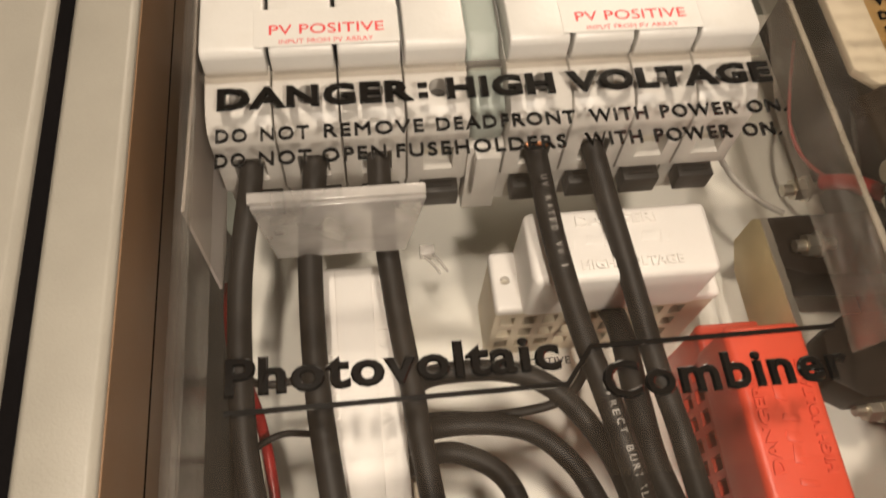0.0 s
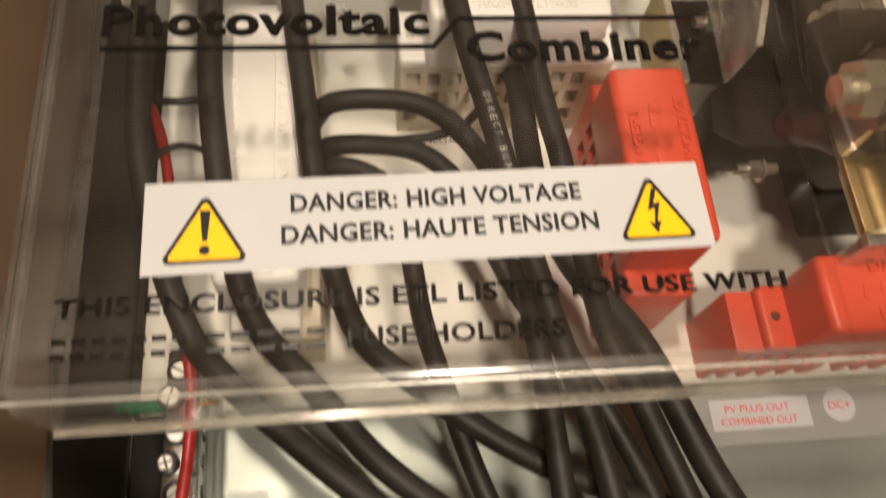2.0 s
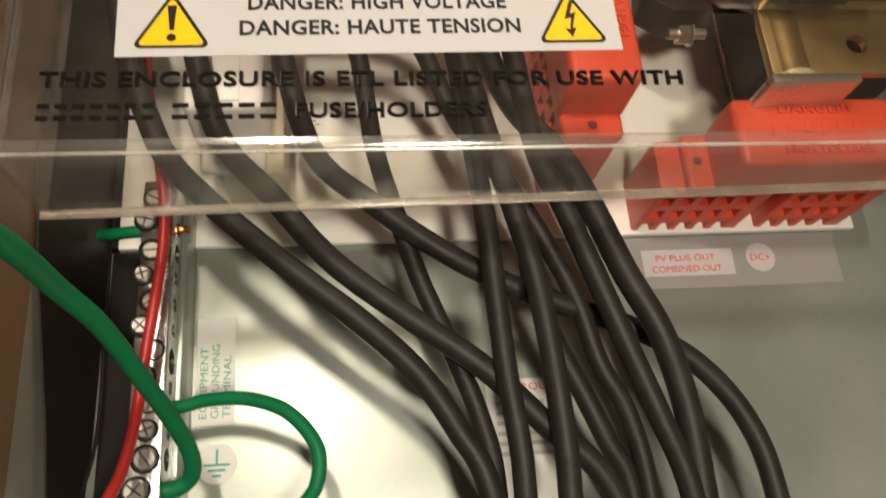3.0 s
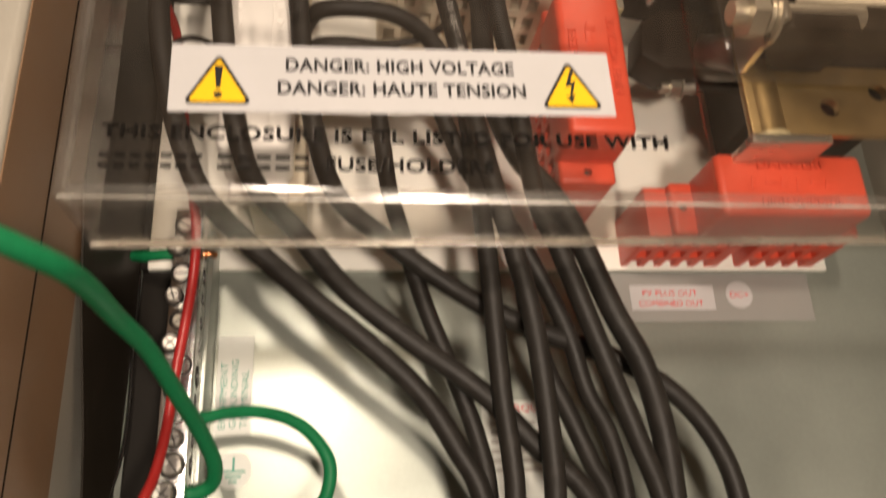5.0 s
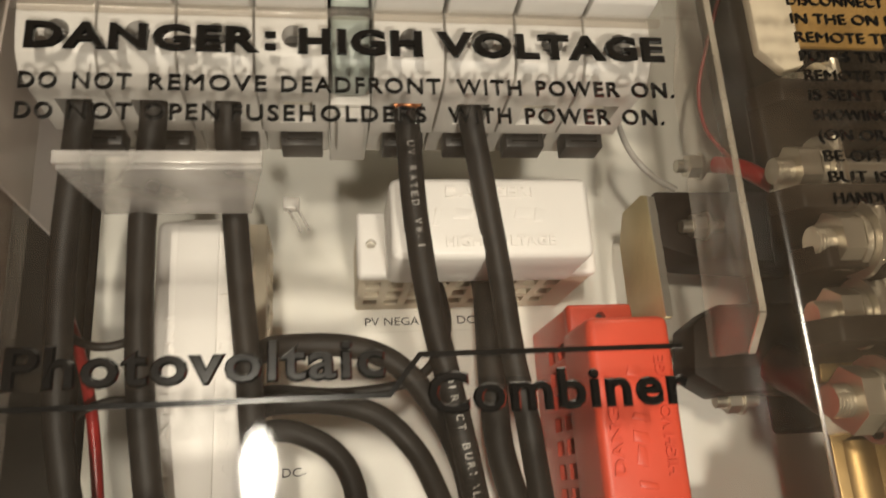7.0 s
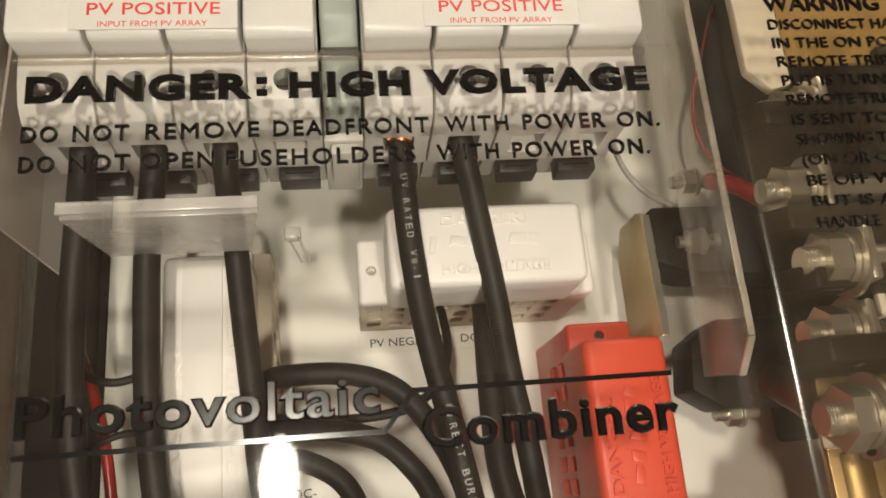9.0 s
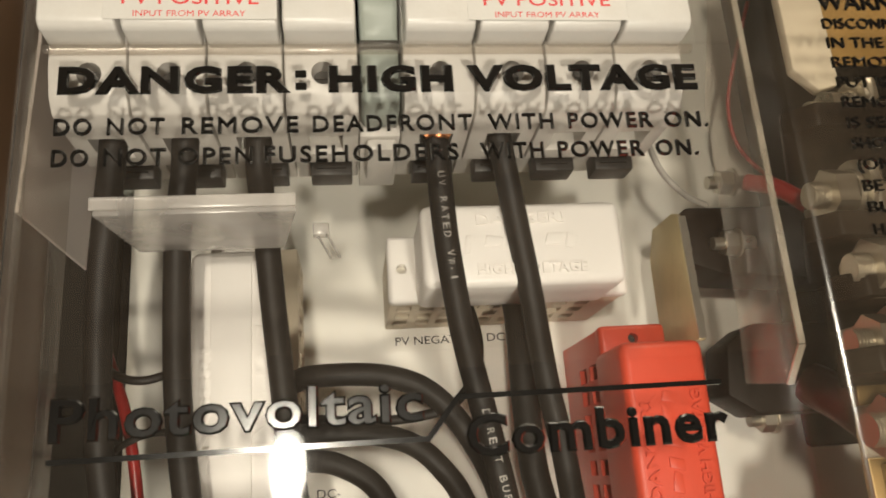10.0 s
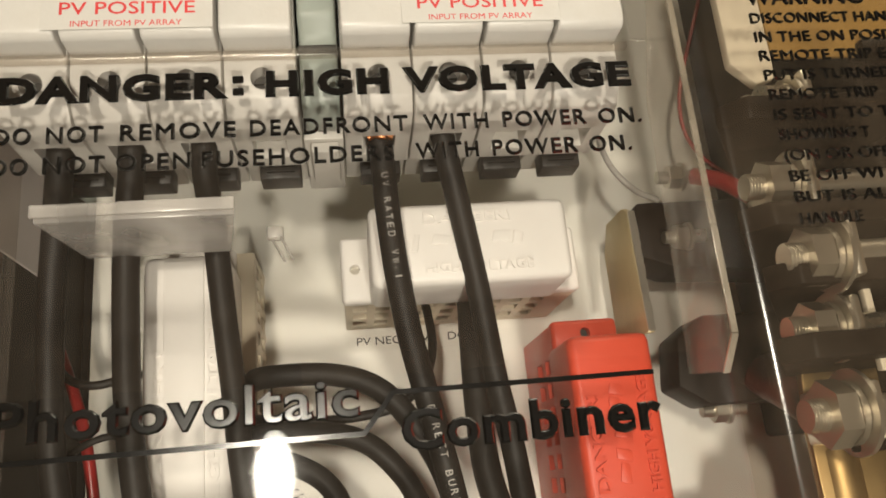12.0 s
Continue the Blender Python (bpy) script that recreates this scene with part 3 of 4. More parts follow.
part("writing", letters(B(), "COMBINED OUT", 180.5, 109.59, -153.6, 27.5, 2.6, 0.05), INK_RED, plus, smooth=0)
dcp = thing("circuit_label", (224, 110, -149), "round white label with red capitals", "label", "labels on the back")
part("film", cyl(B(), (224.3, 109.74, -148.7), (224.3, 109.6, -148.7), 5.8, 32), PAPER, dcp)
part("writing", letters(B(), "DC+", 220.3, 109.59, -150.0, 8.0, 2.8, 0.05), INK_RED, dcp, smooth=0)
eq = thing("circuit_label", (15.6, 110, -201), "pale film label with green capitals running upwards", "label", "labels on the back")
part("film", box(B(), 15.8, 28.6, 109.7, 109.98, -201, -164.4, 0.1, 1), LABEL_GREY, eq)
for body, xx, ln in (("EQUIPMENT", 19.6, 24), ("GROUNDING", 23.4, 25), ("TERMINAL", 27.2, 21)):
    part("writing", letters(B(), body, xx, 109.69, -198.5, ln, 2.6, 0.05, turn=-90), INK_GREEN, eq, smooth=0)
gnd = thing("circuit_label", (23, 110, -213), "round pale label with a green earth sign", "label", "labels on the back")
part("film", cyl(B(), (23.4, 109.98, -213), (23.4, 109.7, -213), 6.4, 32), LABEL_GREY, gnd)
sign = box(B(), 23.0, 23.8, 109.6, 109.69, -213, -208.5)
for k, half in enumerate((4.2, 2.8, 1.4)):
    box(sign, 23.4 - half, 23.4 + half, 109.6, 109.69, -213.8 - 1.7 * k, -213 - 1.7 * k)
part("earth_sign", sign, INK_GREEN, gnd, "green earth sign", smooth=0)
tq = thing("circuit_label", (118, 110, -226), "white film label with red heading and rows of small print", "label", "labels on the back")
part("film", box(B(), 113, 143, 109.7, 109.98, -240, -190.5, 0.1, 1), LABEL_GREY, tq)
part("writing", letters(B(), "TORQUE", 119, 109.69, -194.6, 18, 2.6, 0.05), INK_RED, tq, smooth=0)
rows = B()
for k in range(6):
    box(rows, 116, 133 + 7 * ((k * 7) % 3) / 2, 109.6, 109.69, -199.6 - 3.4 * k, -198.2 - 3.4 * k)
part("small_print", rows, INK_GREY, tq, "rows of small dark print", smooth=0)


# ---- cables ----
def cable(name, label, pts, r, material, group="black cables", seg=16, lug=None):
    b = tube(B(), pts, r, seg)
    return solid(name, b, material, pts[0], label, "cable", group, smooth=60)


BLK = "black rubber-jacketed cable running down through the enclosure"
cable("power_cable", BLK, [(4.6, 27, 1), (3.8, 29, -6), (0.6, 37, -19), (-1, 41, -33), (-1.1, 43, -54), (0.7, 44, -79.7), (5.4, 46, -103), (11, 48, -121), (17.6, 50, -135), (32, 51, -150.6), (52.2, 52, -168.8), (70.5, 54, -183.7), (85.5, 57, -198), (95.7, 60, -213.6), (104, 63, -231), (112, 70, -280)], 3.5, RUBBER)
cable("power_cable", BLK, [(22.7, 26, 1), (22.2, 28, -7), (20.2, 32.5, -20), (19.7, 34.5, -35), (20.3, 36, -62), (22.4, 37, -84), (25.5, 41, -106), (32, 50, -128.6), (46, 51, -145.7), (61.7, 52, -165), (80, 54, -180), (103, 57, -196.5), (119.6, 60, -212.6), (138.8, 64, -233.2), (150, 72, -280)], 3.5, RUBBER)
cable("power_cable", BLK, [(41.2, 26, 1), (41.0, 28, -7), (41.4, 35, -16), (42, 40, -26), (43.5, 42, -44), (45.6, 43, -64), (47.4, 44, -84), (51, 48, -108), (58.9, 53, -132.5), (75, 55, -147.3), (91.3, 57, -159.6), (109.4, 60, -169.8), (131.7, 64, -178.2), (152.7, 67, -185.3), (171.3, 69, -196.3), (184.8, 71, -213.8), (190.4, 73, -236), (192, 78, -280)], 3.4, RUBBER)
c5_pts = [(87.6, 26, 1), (88, 26.8, -4), (89.1, 29, -27), (91.8, 31, -51), (96, 33, -72), (99.3, 35, -88), (104, 40, -110), (111, 48, -133), (115.3, 49, -151), (119.8, 50, -172), (122.4, 52, -194.6), (124, 55, -219), (124.4, 58, -233), (124, 66, -280)]
c5 = cable("power_cable", "black rubber-jacketed cable with white printed lettering", c5_pts, 3.4, RUBBER)
cable("power_cable", BLK, [(105, 26, 1), (106, 28, -5), (109, 34, -18), (113, 40.5, -40), (115.8, 44, -64), (118.7, 46, -81), (121, 48, -100), (125, 50, -134), (130.8, 50, -151), (138, 52, -172), (145.6, 55, -193.4), (153, 58, -214), (160, 62, -235), (166, 70, -280)], 3.4, RUBBER)
cable("power_cable", BLK, [(115, 84, -30), (115, 72, -36), (113, 60, -50), (112, 55.5, -72), (113, 54, -92), (120, 53, -115), (131.9, 52, -133), (138.8, 52, -147.5), (148, 54, -171.5), (156.6, 56, -190), (162, 60, -211), (164, 64, -235), (166, 72, -280)], 4.0, RUBBER)
cable("power_cable", BLK, [(40, 80, -58.5), (46, 66, -58.4), (53, 54, -58.3), (71, 51, -59.4), (84, 50, -64.6), (93.8, 49, -76.6), (101, 49, -92.6), (104, 49.5, -113), (105.5, 50, -130), (107.2, 50, -154), (108.2, 51, -174.6), (109.4, 53, -198.5), (111.5, 55, -218), (112, 57, -232), (112, 66, -280)], 3.2, RUBBER)
cable("power_cable", BLK, [(40, 80, -74), (46, 66, -74), (52, 54, -73.9), (66.4, 52, -74.6), (79, 51, -78.4), (87.7, 51, -86.7), (93, 52, -96), (103, 56, -120), (117, 58, -141), (126.3, 60, -157.6), (135, 63, -177), (140.2, 66, -195.5), (147.5, 69, -210.4), (152, 73, -233), (153, 80, -280)], 3.0, RUBBER)
cable("power_cable", BLK, [(40, 80, -81), (46, 66, -81), (52, 54, -80.9), (59, 52, -82.4), (67.5, 52, -87.6), (72.3, 53, -96), (74.5, 56, -112), (76.8, 58, -129), (82.7, 60, -151), (88.5, 62, -170), (96.5, 65, -190), (103.4, 67, -210), (106.8, 70, -230), (107, 78, -280)], 3.0, RUBBER)
cable("power_cable", BLK, [(122, 64, -150), (123, 66, -170), (128, 68, -187.5), (135, 70, -203), (141.3, 72, -218), (147.5, 75, -233), (150, 84, -280)], 3.2, RUBBER)
cable("sense_wire", "thin black wire looping beside the terminal cover", [(40, 78, -69), (47, 64, -69), (54, 56, -70), (70, 55, -71.5), (88, 54, -69.5), (97, 56, -62), (101, 62, -52), (101.5, 72, -40), (101.5, 80, -34)], 1.4, RUBBER)
cable("sense_wire", "thin black wire hooked to the upright terminal bar", [(-7, 70, -46), (-4, 60, -52), (2, 55, -56), (8, 54, -57), (14.4, 57, -55), (22, 70, -52), (26, 80, -51)], 1.2, RUBBER)
cable("sense_wire", "thin black wire hooked to the upright terminal bar", [(-4, 62, -76), (3.4, 56, -73), (9, 56, -71), (14.5, 60, -70.5), (22, 72, -69), (26, 82, -68)], 1.0, RUBBER)
cable("red_wire", "red insulated wire running down past the earth bar", [(-9.5, 68, -18), (-9, 66, -30), (-7.2, 64, -42), (-3.2, 62, -52), (1.6, 60, -65), (5.0, 60, -82), (8, 61, -108), (11.3, 62, -126.4), (13.2, 64, -140), (13.2, 66, -155), (11.7, 66, -172.6), (10, 66, -189), (9, 65, -204.7), (7.7, 60, -219), (6, 55, -227), (2, 50, -244), (0, 48, -272)], 1.6, RED_WIRE, "coloured wires")
cable("red_wire", "red insulated wire looping beside the fuse holders", [(214, 72, 74), (203, 70, 48), (196, 67, 30), (195, 65, 15), (200, 63, 4), (210, 62, -4)], 0.7, RED_WIRE, "coloured wires")
cable("clear_wire", "pale grey wire looping beside the fuse holders", [(166, 80, 50), (162, 64, 24), (163, 58, 4), (170, 58, -6), (180, 64, -8)], 1.0, INK_GREY, "coloured wires")
cable("earth_wire", "thick green earth wire bridging from the door to the earth bar", [(-110, -14, -178), (-80, -40, -178), (-40, -55, -182), (-8, -52, -187), (6, -38, -189.5), (8.6, -22, -189), (9.2, 0, -189.4), (12.2, 20, -192), (15.7, 42, -199), (19.3, 62, -206.5), (21.8, 76, -213.9), (20.5, 84, -219.3), (15.5, 86, -222.2), (10, 86, -222.2)], 2.4, GREEN_WIRE, "coloured wires")
cable("earth_wire", "green insulated earth wire curling from the earth bar", [(9, 86, -198.4), (15.8, 86, -198.5), (24.8, 84, -197.2), (36.9, 80, -198.3), (48.7, 76, -203.6), (56.8, 73, -214), (56.9, 74, -223.3), (53.3, 76, -229), (44, 79, -238), (30, 84, -250), (12, 88, -264)], 2.1, GREEN_WIRE, "coloured wires")
cable("earth_wire", "short green insulated earth wire at the top of the earth bar", [(-13, 93, -139), (-8, 89, -140.6), (-1, 86, -141.2), (6, 86, -141.2)], 2.0, GREEN_WIRE, "coloured wires")
part("strands", tube(B(), [(84.4, 22.4, -0.8), (87.6, 21.6, 0.2), (91, 22.6, -0.9)], 1.1, 8), COPPER, c5, "bare copper strands")
part("strands", tube(B(), [(85.4, 22.0, 0.6), (88.2, 21.8, -1.0), (90.6, 22.2, 0.8)], 0.9, 8), COPPER, c5, "bare copper strands")
# print along the lettered cable
c5_line = spline(c5_pts, 8)
for body, z0 in (("UV RATED", -10.5), ("VW-1", -31.5), ("DIRECT BURIAL", -72)):
    pr = B()
    for k, ch in enumerate(body):
        z = z0 - 2.3 * k
        if ch == " ":
            continue
        q = min(c5_line, key=lambda v: abs(v.z - z))
        letters(pr, ch, q.x - 1.0, q.y - 3.45, z, 1.5 if ch not in "I1-" else 0.5, 2.0, 0.05, turn=84)
    part("printing", pr, INK_GREY, c5, "pale printed lettering", smooth=0)

# black bushing at the foot of the enclosure
bush = thing("conduit_bushing", (-2, 50, -282), "black plastic conduit bushing on the enclosure floor", "conduit bushing")
part("collar", ring(B(), (2, 48, -281.5), (2, 48, -256), 17, 12, 28), PHENOLIC, bush)
nut = ring(B(), (2, 48, -264), (2, 48, -258), 20, 14, 12)
part("lock_nut", nut, PHENOLIC, bush)

# ---- earth bar ----
bar = thing("earth_bar", (8, 109, -180), "tinned earth bar with a row of clamp screws and side holes", "earth bar")
knife = B()
for z, r in ((-141, 2.4), (-149.5, 3.2), (-158, 2.3), (-166.5, 2.3), (-174.7, 2.3), (-184.6, 4.0), (-192.6, 2.2), (-198.6, 2.3), (-206, 2.2), (-213.6, 3.4), (-222, 2.6)):
    cyl(knife, (8, 86, z), (16, 86, z), r, 18)
    # black plug stands in for the shade inside the hole
    part("bore_shade", cyl(B(), (8.5, 86, z), (12.2, 86, z), r - 0.05, 18), MATTE_BLACK, bar, "black plug painting in the shade of a wire hole")
part("bar", cut(box(B(), 3.2, 13, 79, 93, -229.5, -126.5, 0.6), knife), TIN, bar)
part("bracket", box(B(), 11, 14.6, 93, 109.6, -231, -129, 0.4), GALV, bar)
for i, (z, xs, r, out) in enumerate(((-132.6, 6.6, 2.8, 0.6), (-140.4, 4.8, 3.2, 2.0), (-150.4, 6.6, 3.0, 0.3), (-159, 5.0, 2.5, 3.4), (-167, 7.2, 2.6, 0.3), (-175, 5.2, 2.8, 2.0), (-182.4, 9.2, 2.6, -0.9), (-190.5, 7.2, 2.6, 0.4), (-198, 8.8, 2.6, -0.7), (-206, 8.6, 2.6, 1.8), (-214, 8.6, 3.4, 0.8), (-222.6, 6.8, 3.3, 3.0))):
    face = 79 - out
    # flat black ring paints the shaded gap around the screw
    part("screw_gap_shade", ring(B(), (xs, 78.97, z), (xs, 78.7, z), r + 0.7, r + 0.05, 24), MATTE_BLACK, bar, "black ring painting in the shade round a screw")
    head = cyl(B(), (xs, 81, z), (xs, face + 0.5, z), r, 22)
    cyl(head, (xs, face + 0.5, z), (xs, face, z), r, 22, r - 0.6)
    screw = part("clamp_screw", head, SCREW, bar)
    a = 0.5 + i * 1.3
    for turn in ((a,), (a, a + math.pi / 2))[i % 2]:
        m = Matrix.Translation((xs, face, z)) @ Matrix.Rotation(turn, 4, "Y")
        # dark strip on the head, painted shade instead of a cut
        slot = box(B(), -r * 0.8, r * 0.8, -0.03, 0.3, -0.3, 0.3)
        for v in slot.verts:
            v.co = m @ v.co
        part("slot", slot, DARK_HOLE, screw, "dark strip painting in the shade of a driver slot", smooth=0)
part("strands", tube(B(), [(11, 86, -141), (15, 85.5, -140.9), (16.6, 85, -141.4)], 1.2, 8), COPPER, bar, "bare copper strand ends")

tie = thing("cable_tie", (56, 60, -26), "clipped ends of a clear plastic cable tie", "cable tie")
part("tail", tube(B(), [(56.5, 66, -12), (58.5, 62, -17), (61, 60, -22.5)], 0.45, 8), FROST, tie)
part("tail", tube(B(), [(54.5, 66, -14), (56.5, 62, -18.5), (58.5, 60, -23)], 0.45, 8), FROST, tie)
part("head", box(B(), 53, 58, 64, 68, -14, -10, 0.6), FROST, tie)

# ---- insulating sheet beside the fuse holders ----
solid("insulating_sheet", prism(B(), [(6.8, -25), (54, -25.5), (58, -10), (58, 70), (11, 70), (11, 20)], "x", -9.4, -8.6), SHEET, (-9, 30, -25), "thin white plastic insulating sheet standing beside the fuse holders", "insulating sheet", smooth=0)

# ---- switch disconnector and its studs ----
sw = thing("disconnect_switch", (245, 109, -20), "black moulded disconnect switch with bolted terminal studs", "switch")
part("body", box(B(), 224, 284, 16, 109, -86, 110, 2, 3), PHENOLIC, sw)
for z in (-62, -44, -26, -8, 14, 40):
    part("rib", box(B(), 225, 283, 11, 16.4, z, z + 5, 1.0), PHENOLIC, sw)
part("trim", box(box(B(), 208.4, 210.6, 13.6, 15.9, -74, -36, 0.4), 210.7, 250, 13.6, 15.9, -77, -74.6, 0.4), IVORY, sw, "pale edging strip")
for z0, y0, x0, y1 in ((-11, -2, 173, 56), (-38, 2, 176, 56), (-53, 3, 180, 56), (-71, 4, 180, 52), (-93, 8, 196, 32)):
    pts = [(x0 + 6, y0), (226, y0), (226, y1), (x0 + 0.62 * (y1 - y0 - 7), y1), (x0, y0 + 7)]
    part("barrier", prism(B(), pts, "z", z0, z0 + 6.5, 0.8), PHENOLIC, sw, "black phase barrier")
part("side_block", prism(B(), [(174, -8), (169.5, -13), (170.5, -26), (184, -31), (226, -34), (226, -8)], "y", 66, 86, 1.0), PHENOLIC, sw)
part("side_block", prism(B(), [(184, -49), (175, -55), (173, -70), (182, -76), (226, -76), (226, -49)], "y", 56, 72, 1.0), PHENOLIC, sw)


def stud(y, z, x0, r):
    t = part("stud", cyl(B(), (x0, y, z), (x0 + 46, y, z), r, 16), NICKEL, sw, "nickel terminal stud")
    th = B()
    for k in range(5):
        ring(th, (x0 + 0.5 + 0.85 * k, y, z), (x0 + 0.9 + 0.85 * k, y, z), r + 0.22, r - 0.4, 20)
    part("thread", th, NICKEL, t)
    part("nut", cyl(B(), (x0 + 4.6, y, z), (x0 + 10, y, z), r * 2.1, 6), NICKEL, t, smooth=20)
    part("washer", ring(B(), (x0 + 12, y, z), (x0 + 13.2, y, z), r * 2.7, r, 28), NICKEL, t)
    part("spring_washer", ring(B(), (x0 + 10.2, y, z), (x0 + 11.8, y, z), r * 2.0, r, 20), NICKEL, t)
    part("lug", box(B(), x0 + 13.4, x0 + 16.4, y - 7.5, y + 24, z - 7, z + 7, 1.0), NICKEL, t, "nickel-plated lug")


for y, z, x0, r in ((10, -25, 180, 3.3), (6, -45.5, 184, 3.6), (13, -62.5, 185, 3.3), (14, -83.5, 185.5, 4.0), (12, -1, 186, 3.0)):
    stud(y, z, x0, r)
for x0, y, z in ((178, 57, -3), (179, 62, -21.8), (184, 68, -77)):
    b2 = part("small_bolt", cyl(B(), (x0, y, z), (x0 + 14, y, z), 2.1, 14), NICKEL, sw, "small nickel bolt")
    part("nut", cyl(B(), (x0 + 3.5, y, z), (x0 + 7.5, y, z), 4.0, 6), NICKEL, b2, smooth=20)
    part("washer", ring(B(), (x0 + 7.8, y, z), (x0 + 8.6, y, z), 4.6, 2.0, 20), NICKEL, b2)
part("end_plate", prism(B(), [(51.3, -54), (53, -15.5), (57, -13), (73, -13), (79, -22), (79, -52)], "x", 164.4, 166.6, 0.3), BRASS, sw, "dull brass end plate")
saw = B()
teeth = random.Random(4)
for k in range(46):
    za, lip = -53.6 + 0.83 * k, teeth.uniform(0.0, 0.3)
    box(saw, 164.5, 166.6 + lip, 50.95 + 0.022 * k - lip * 0.6, 51.5 + 0.022 * k, za, za + 0.8)
part("sawn_edge", saw, NICKEL, sw, "bright rough sawn edge of the plate", smooth=0)
zp = prism(B(), [(202, -64), (268, -64), (268, -114), (200, -114), (200, -84)], "y", 38, 41, 0.5)
kz = B()
for xs, zs in ((231, -103), (251, -96), (251, -76)):
    cyl(kz, (xs, 30, zs), (xs, 50, zs), 3.6, 24)
part("zinc_bracket", cut(zp, kz), ZINC, sw, "yellow zinc-plated bracket with round holes")
part("post", cyl(B(), (208, 42, -116), (208, 42, -92), 6.2, 28), ZINC, sw, "yellow zinc-plated post")
part("post_collar", ring(B(), (208, 42, -116.3), (208, 42, -114), 7.2, 6.0, 28), BRASS, sw)
part("post_plate", box(B(), 197, 226, 34, 60, -119.5, -116.4, 0.4), NICKEL, sw)
part("ivory_plate", prism(B(), [(184.5, 70), (184.5, 12), (191, 5.5), (197, 7.5), (197, 70)], "y", 11.5, 15, 0.5), IVORY, sw, "ivory plastic plate")
part("amber_label", box(B(), 199, 262, 14.2, 15.8, 15, 70, 0.4), AMBER, sw, "yellowed label")
cable("battery_cable", "thick dark red cable bolted to the switch", [(199, 56, -68), (203, 48, -74), (208, 44, -80), (222, 46, -84), (250, 60, -100)], 6.5, MAROON, "coloured wires")
cable("red_wire", "short red insulated lead at the switch stud", [(184, 44, -8), (189, 38, -12), (194, 34, -18), (204, 36, -24)], 2.6, RED_WIRE, "coloured wires")
# clear barrier between the fuse side and the switch
outline = [(2.8, -63.5), (2.8, 96), (14, 96), (15, 32), (26, 8), (28, -52), (30, -69.5), (10.5, -71.5)]
barrier = solid("barrier_plate", prism(B(), outline, "x", 165.0, 166.6, 0.3), MIRROR_EDGE, (166, 20, -60), "clear acrylic barrier plate with a clipped corner beside the switch", "barrier plate")
part("cut_edge", box(B(), 164.95, 166.65, 2.1, 2.75, -63.5, 96, 0.2), CUT_EDGE, barrier, "rough cut edge")
part("cut_edge", prism(B(), [(2.2, -63.8), (10.2, -72), (10.6, -71.6), (2.8, -63.6)], "x", 164.95, 166.65), CUT_EDGE, barrier, "rough cut edge")

# ---- clear dead front ----
dead = thing("dead_front_cover", (75, 2, -158), "clear plastic dead front cover with raised black lettering", "dead front cover")
panel = box(B(), -6, 162, 0, 2, -155.5, 13.6, 0.3, 1)
box(panel, 162.1, 268, 0, 2, -155.5, -121, 0.3, 1)
box(panel, 153, 161.9, 0, 2, 13.7, 96, 0.3, 1)
box(panel, 68.4, 77.6, 0, 2, 13.7, 60, 0.3, 1)
part("front_panel", panel, CLEAR, dead)


def fold(line, axis, a, b):
    """A bent strip 2 mm thick."""
    inner = []
    for i, p in enumerate(line):
        q0, q1 = Vector(line[max(i - 1, 0)]), Vector(line[min(i + 1, len(line) - 1)])
        d = (q1 - q0).normalized()
        inner.append((p[0] - d.y * 2, p[1] + d.x * 2))
    return prism(B(), list(line) + inner[::-1], axis, a, b)


arc = [(4.5 - 4.5 * math.cos(radians(k * 15)), 4.5 * math.sin(radians(k * 15))) for k in range(7)]
def tapered(bm):
    """The flange grows shallower towards its far end."""
    for v in bm.verts:
        if v.co.y > 30:
            v.co.y -= 1.5 + 8.0 * (v.co.x + 6) / 274
    return bm


part("bottom_flange", tapered(fold([(y, -155.6 - z) for y, z in arc] + [(36, -158.5)], "x", -6, 268)), CLEAR_EDGE, dead, smooth=50)
part("side_flange", fold([(36, -10.7)] and [(-10.4, 36), (-10.4, 4.4)] + [(-6 - 4.4 * math.cos(radians(k * 15)), 4.4 - 4.4 * math.sin(radians(k * 15))) for k in range(1, 7)], "z", -157, 96), CLEAR_EDGE, dead, smooth=50)
part("flange_edge", tapered(box(B(), -10, 268, 36.05, 37.4, -158.6, -156.2, 0.3)), EDGE, dead, "cloudy cut edge of the flange")
# pale tube added as the lamp's highlight on the fold
part("fold_highlight", tube(B(), [(-8, 1.3, -158.4), (268, 1.3, -158.4)], 0.5, 8, 4), EDGE, dead, "pale bead standing in for the highlight along the bend")
part("ledge", prism(B(), [(4.3, 12.4), (2.1, 12.4), (2.1, 14.2), (4.3, 14.2)], "x", -5, 152, 0.3), CLEAR_EDGE, dead, "clear turned-in edge below the fuse handles")
tabp = B()
prism(tabp, [(2.2, -23.6), (3.4, -23.6), (3.4, -26.6), (2.2, -26.6)], "x", 7.4, 52, 0.2)
prism(tabp, [(8, 3.5), (52, 3.5), (47, 32), (11, 32)], "z", -27.6, -26.2, 0.2)
part("finger_guard", tabp, FROST, dead, "frosted finger guard ledge")
bub = B()
x0, x1, y0, z0, z1 = 162.5, 290, -12, -119, 96
vs = {}
for key, p in {"a": (x0, 1, z0), "b": (x0, 1, z1), "c": (x0 + 2, y0, z0 + 2), "d": (x0 + 2, y0, z1), "e": (x1, y0, z1), "f": (x1, y0, z0 + 2), "g": (x1, 1, z0), "h": (x1, 1, z1)}.items():
    vs[key] = bub.verts.new(p)
for q in ("abdc", "cdef", "acfg", "gfeh"):
    bub.faces.new([vs[k] for k in q])
bmesh.ops.recalc_face_normals(bub, faces=bub.faces[:])
front_edges = [e for e in bub.edges if len(e.link_faces) == 2]
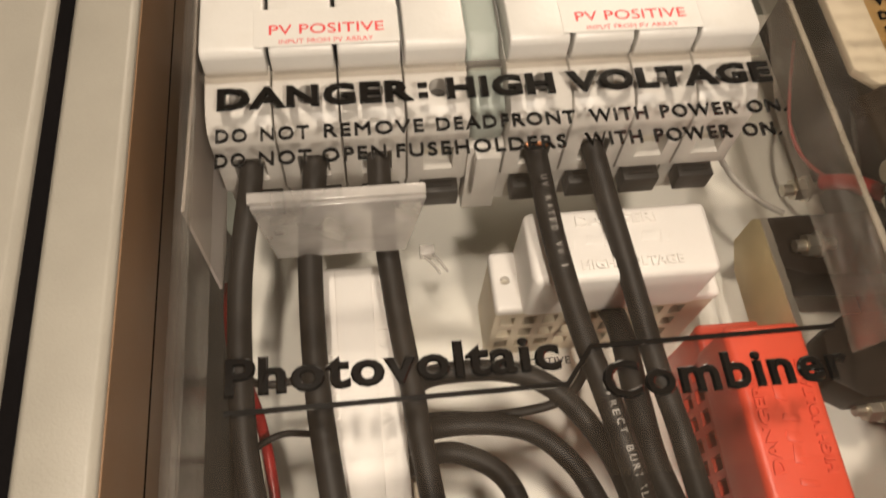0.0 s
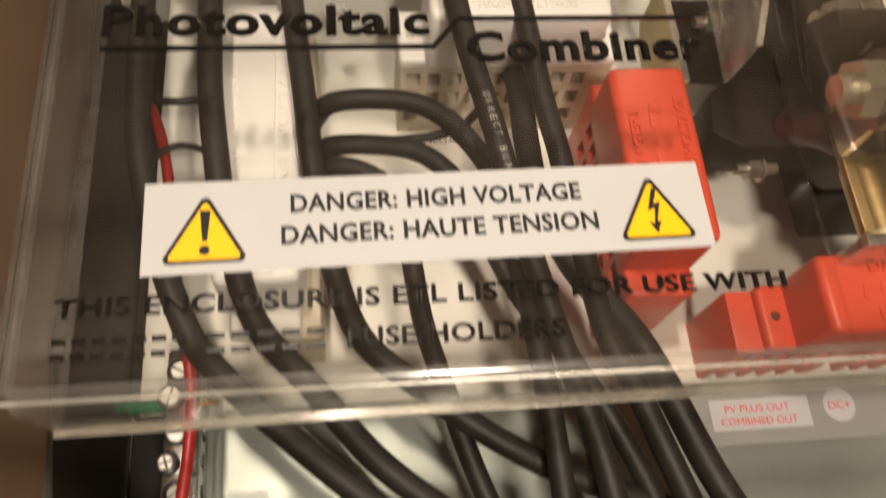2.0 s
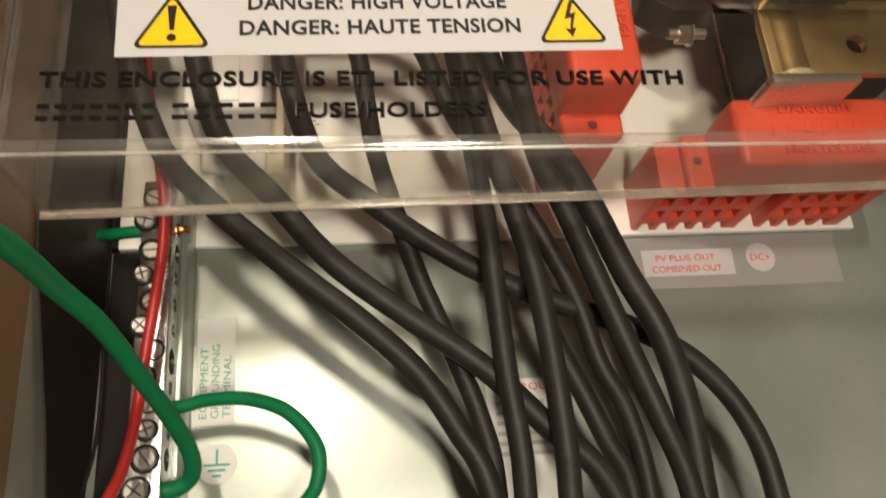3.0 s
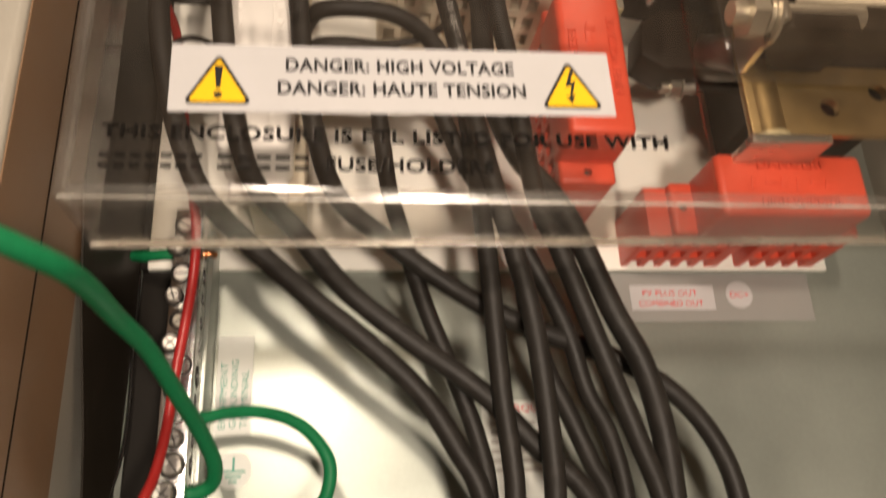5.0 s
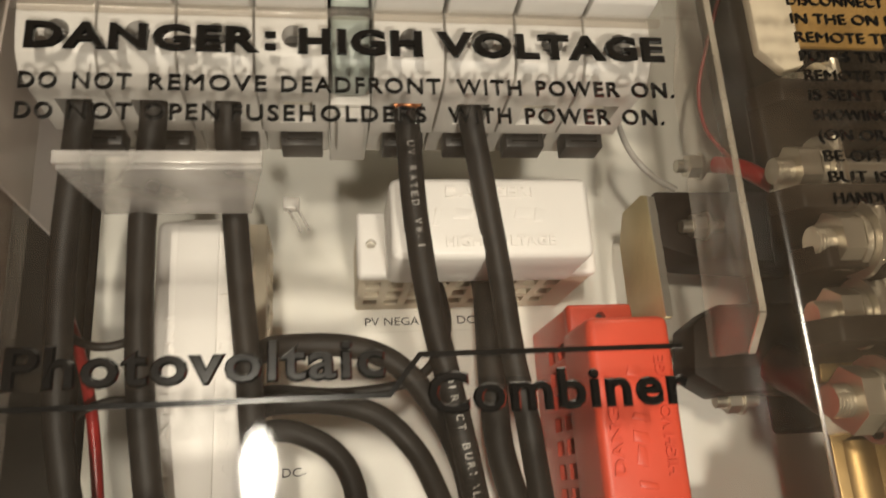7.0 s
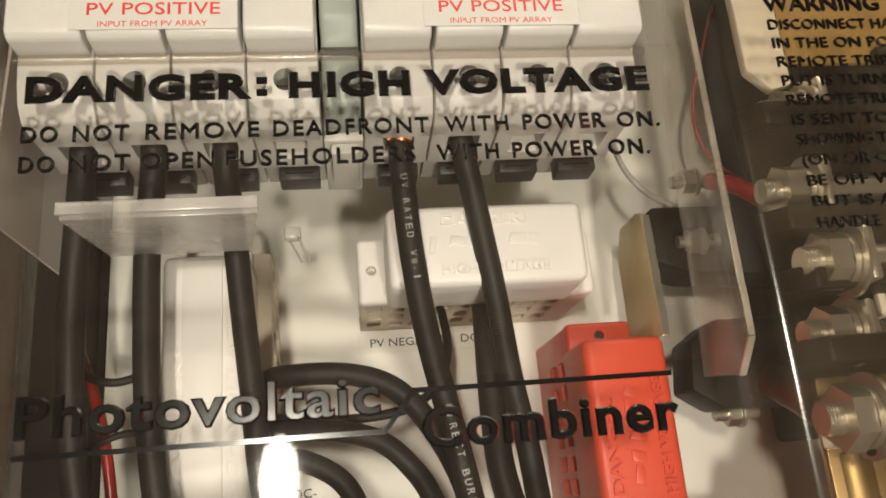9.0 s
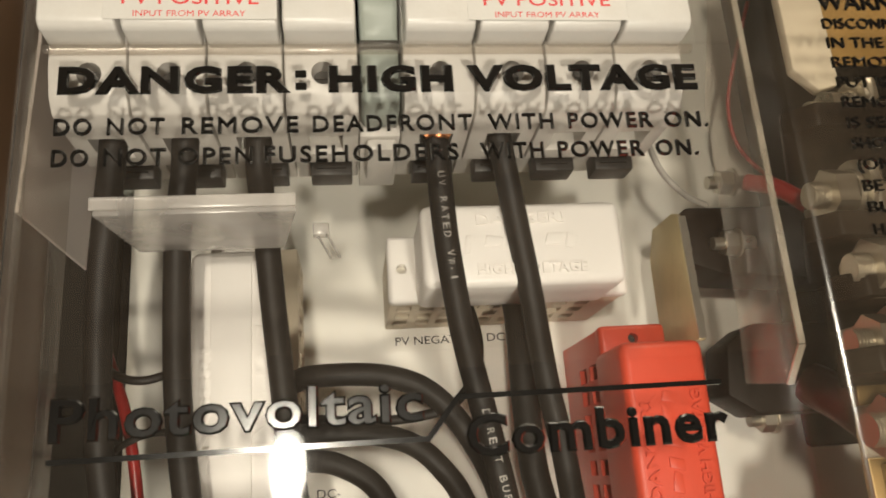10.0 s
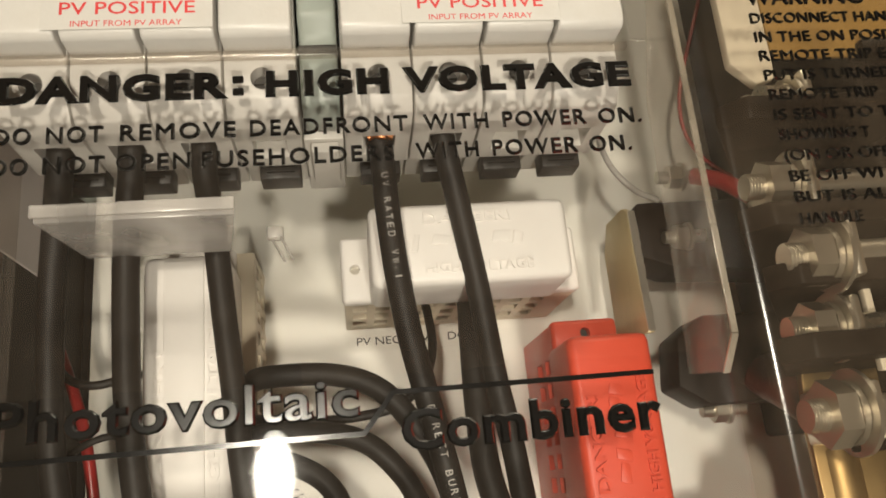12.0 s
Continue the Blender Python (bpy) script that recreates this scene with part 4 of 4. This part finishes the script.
bmesh.ops.bevel(bub, geom=front_edges, offset=3.0, segments=5, affect="EDGES", profile=0.5)
bmesh.ops.solidify(bub, geom=bub.faces[:], thickness=1.8)
part("switch_bubble", bub, HOOD, dead, "raised clear hood over the switch", smooth=50)


def raised(body, x, z, width, height, bold, y=-0.02, thick=0.8, space=1.0):
    return part("raised_lettering", letters(B(), body, x, y, z, width, height, thick, bold, bevel=0.045 * height, space=space), LETTER, dead, "raised black lettering", smooth=0)


for word, xa, xb in (("DANGER", 0, 51), ("HIGH", 60, 89.6), ("VOLTAGE", 93.2, 150.4)):
    raised(word, xa, 0, xb - xa, 7.4, 0.058)
for zs in (0.6, 3.8):
    part("raised_dot", box(B(), 52.5, 55.1, -0.8, -0.02, zs, zs + 1.8, 0.2, 1), LETTER, dead, "square raised black dot of the colon")
for word, xa, xb in (("DO", 0, 8), ("NOT", 11.2, 23.6), ("REMOVE", 27.2, 53.1), ("DEADFRONT", 56.2, 93.3), ("WITH", 97.0, 112.8), ("POWER", 116.3, 137.2), ("ON.", 140.3, 151.3)):
    raised(word, xa, -10, xb - xa, 4.3, 0.026, space=1.12)
for word, xa, xb in (("DO", 0, 7.7), ("NOT", 10.8, 24.1), ("OPEN", 26.5, 42.9), ("FUSEHOLDERS", 45.3, 89.5), ("WITH", 94.6, 109.7), ("POWER", 113.0, 134.0), ("ON.", 137.0, 147.6)):
    raised(word, xa, -17.4, xb - xa, 4.3, 0.026, space=1.12)
raised("Photovoltaic", 3.3, -76, 74.6, 9.4, 0.042)
raised("Combiner", 86.3, -83.9, 57.6, 9.4, 0.042)
raised("THIS ENCLOSURE IS ETL LISTED FOR USE WITH", 0.6, -142.6, 149, 4.2, 0.03)
raised("FUSE/HOLDERS", 56.5, -151.0, 44, 4.2, 0.03)
marks = [(0.9 + 3.7 * k, 2.6) for k in range(7)] + [(29.5 + 4.8 * k, 3.5) for k in range(5)]
for xs, wide in marks:
    for zs in (-151, -148):
        part("raised_bar", box(B(), xs, xs + wide, -0.5, -0.02, zs, zs + 1.1, 0.1, 1), LETTER, dead, "short raised black bar")
rule = [(3.6, -79.0), (78.2, -79.0), (84.9, -70.8), (143.4, -70.8), (143.4, -71.9), (85.4, -71.9), (78.7, -80.1), (3.6, -80.1)]
part("raised_rule", prism(B(), rule, "y", -0.7, -0.02), LETTER, dead, "raised black rule with a step", smooth=0)
raised("WARNING", 178, 14.6, 31, 4.4, 0.02, y0 - 0.02)
for k, body in enumerate(("DISCONNECT HANDLE", "IN THE ON POSITION", "REMOTE TRIP E", "PUT IS TURNED", "REMOTE TRIP", "IS SENT TO TH", "SHOWING T", "(ON OR OFF)", "BE OFF WI", "BUT IS AL", "HANDLE")):
    raised(body, 178 + 0.1 * k, 9.4 - 5.2 * k, 2.55 * len(body), 2.9, 0.004, y0 - 0.02)

# ---- sticker on the dead front ----
st = thing("warning_label", (75.8, 0, -123), "white warning label with yellow triangles and black capitals", "warning label")
part("film", box(B(), 15.9, 135.8, -0.22, -0.02, -133.6, -112.9, 0.05, 1), PAPER, st)


def triangle(b, cx, zb, half, high, y, r):
    pts = []
    for (px, pz), a0 in (((cx - half + r * 1.7, zb + r), 150), ((cx + half - r * 1.7, zb + r), 270), ((cx, zb + high - r * 2), 30)):
        for k in range(7):
            a = radians(a0 + k * 20)
            pts.append((px + r * math.cos(a), pz + r * math.sin(a)))
    return prism(b, pts, "y", y - 0.05, y)


for cx, zb in ((28.3, -131.4), (123.7, -131.4)):
    part("triangle_border", triangle(B(), cx, zb, 9.0, 15.9, -0.23, 1.2), INK_BLACK, st, "black rounded triangle", smooth=0)
    part("triangle_field", triangle(B(), cx, zb + 0.75, 7.6, 13.3, -0.29, 0.7), YELLOW, st, "yellow triangle field", smooth=0)
ex = prism(B(), [(27.2, -119.6), (29.4, -119.6), (28.8, -126.6), (27.8, -126.6)], "y", -0.4, -0.35)
cyl(ex, (28.3, -0.35, -128.6), (28.3, -0.4, -128.6), 1.1, 16)
part("exclamation_mark", ex, INK_BLACK, st, smooth=0)
part("lightning_sign", prism(B(), [(124.0, -119.0), (122.2, -124.6), (123.9, -124.0), (123.2, -127.6), (122.0, -127.2), (123.6, -130.0), (124.9, -126.9), (123.9, -127.2), (125.4, -122.3), (123.8, -122.9), (125.2, -119.0)], "y", -0.4, -0.35), INK_BLACK, st, smooth=0)
part("writing", letters(B(), "DANGER: HIGH VOLTAGE", 45.6, -0.24, -121.0, 62.4, 4.5, 0.05, 0.03), INK_BLACK, st, smooth=0)
part("writing", letters(B(), "DANGER: HAUTE TENSION", 43.6, -0.24, -128.2, 67.2, 4.5, 0.05, 0.03), INK_BLACK, st, smooth=0)
st.rotation_euler = (0, radians(-1.05), 0)
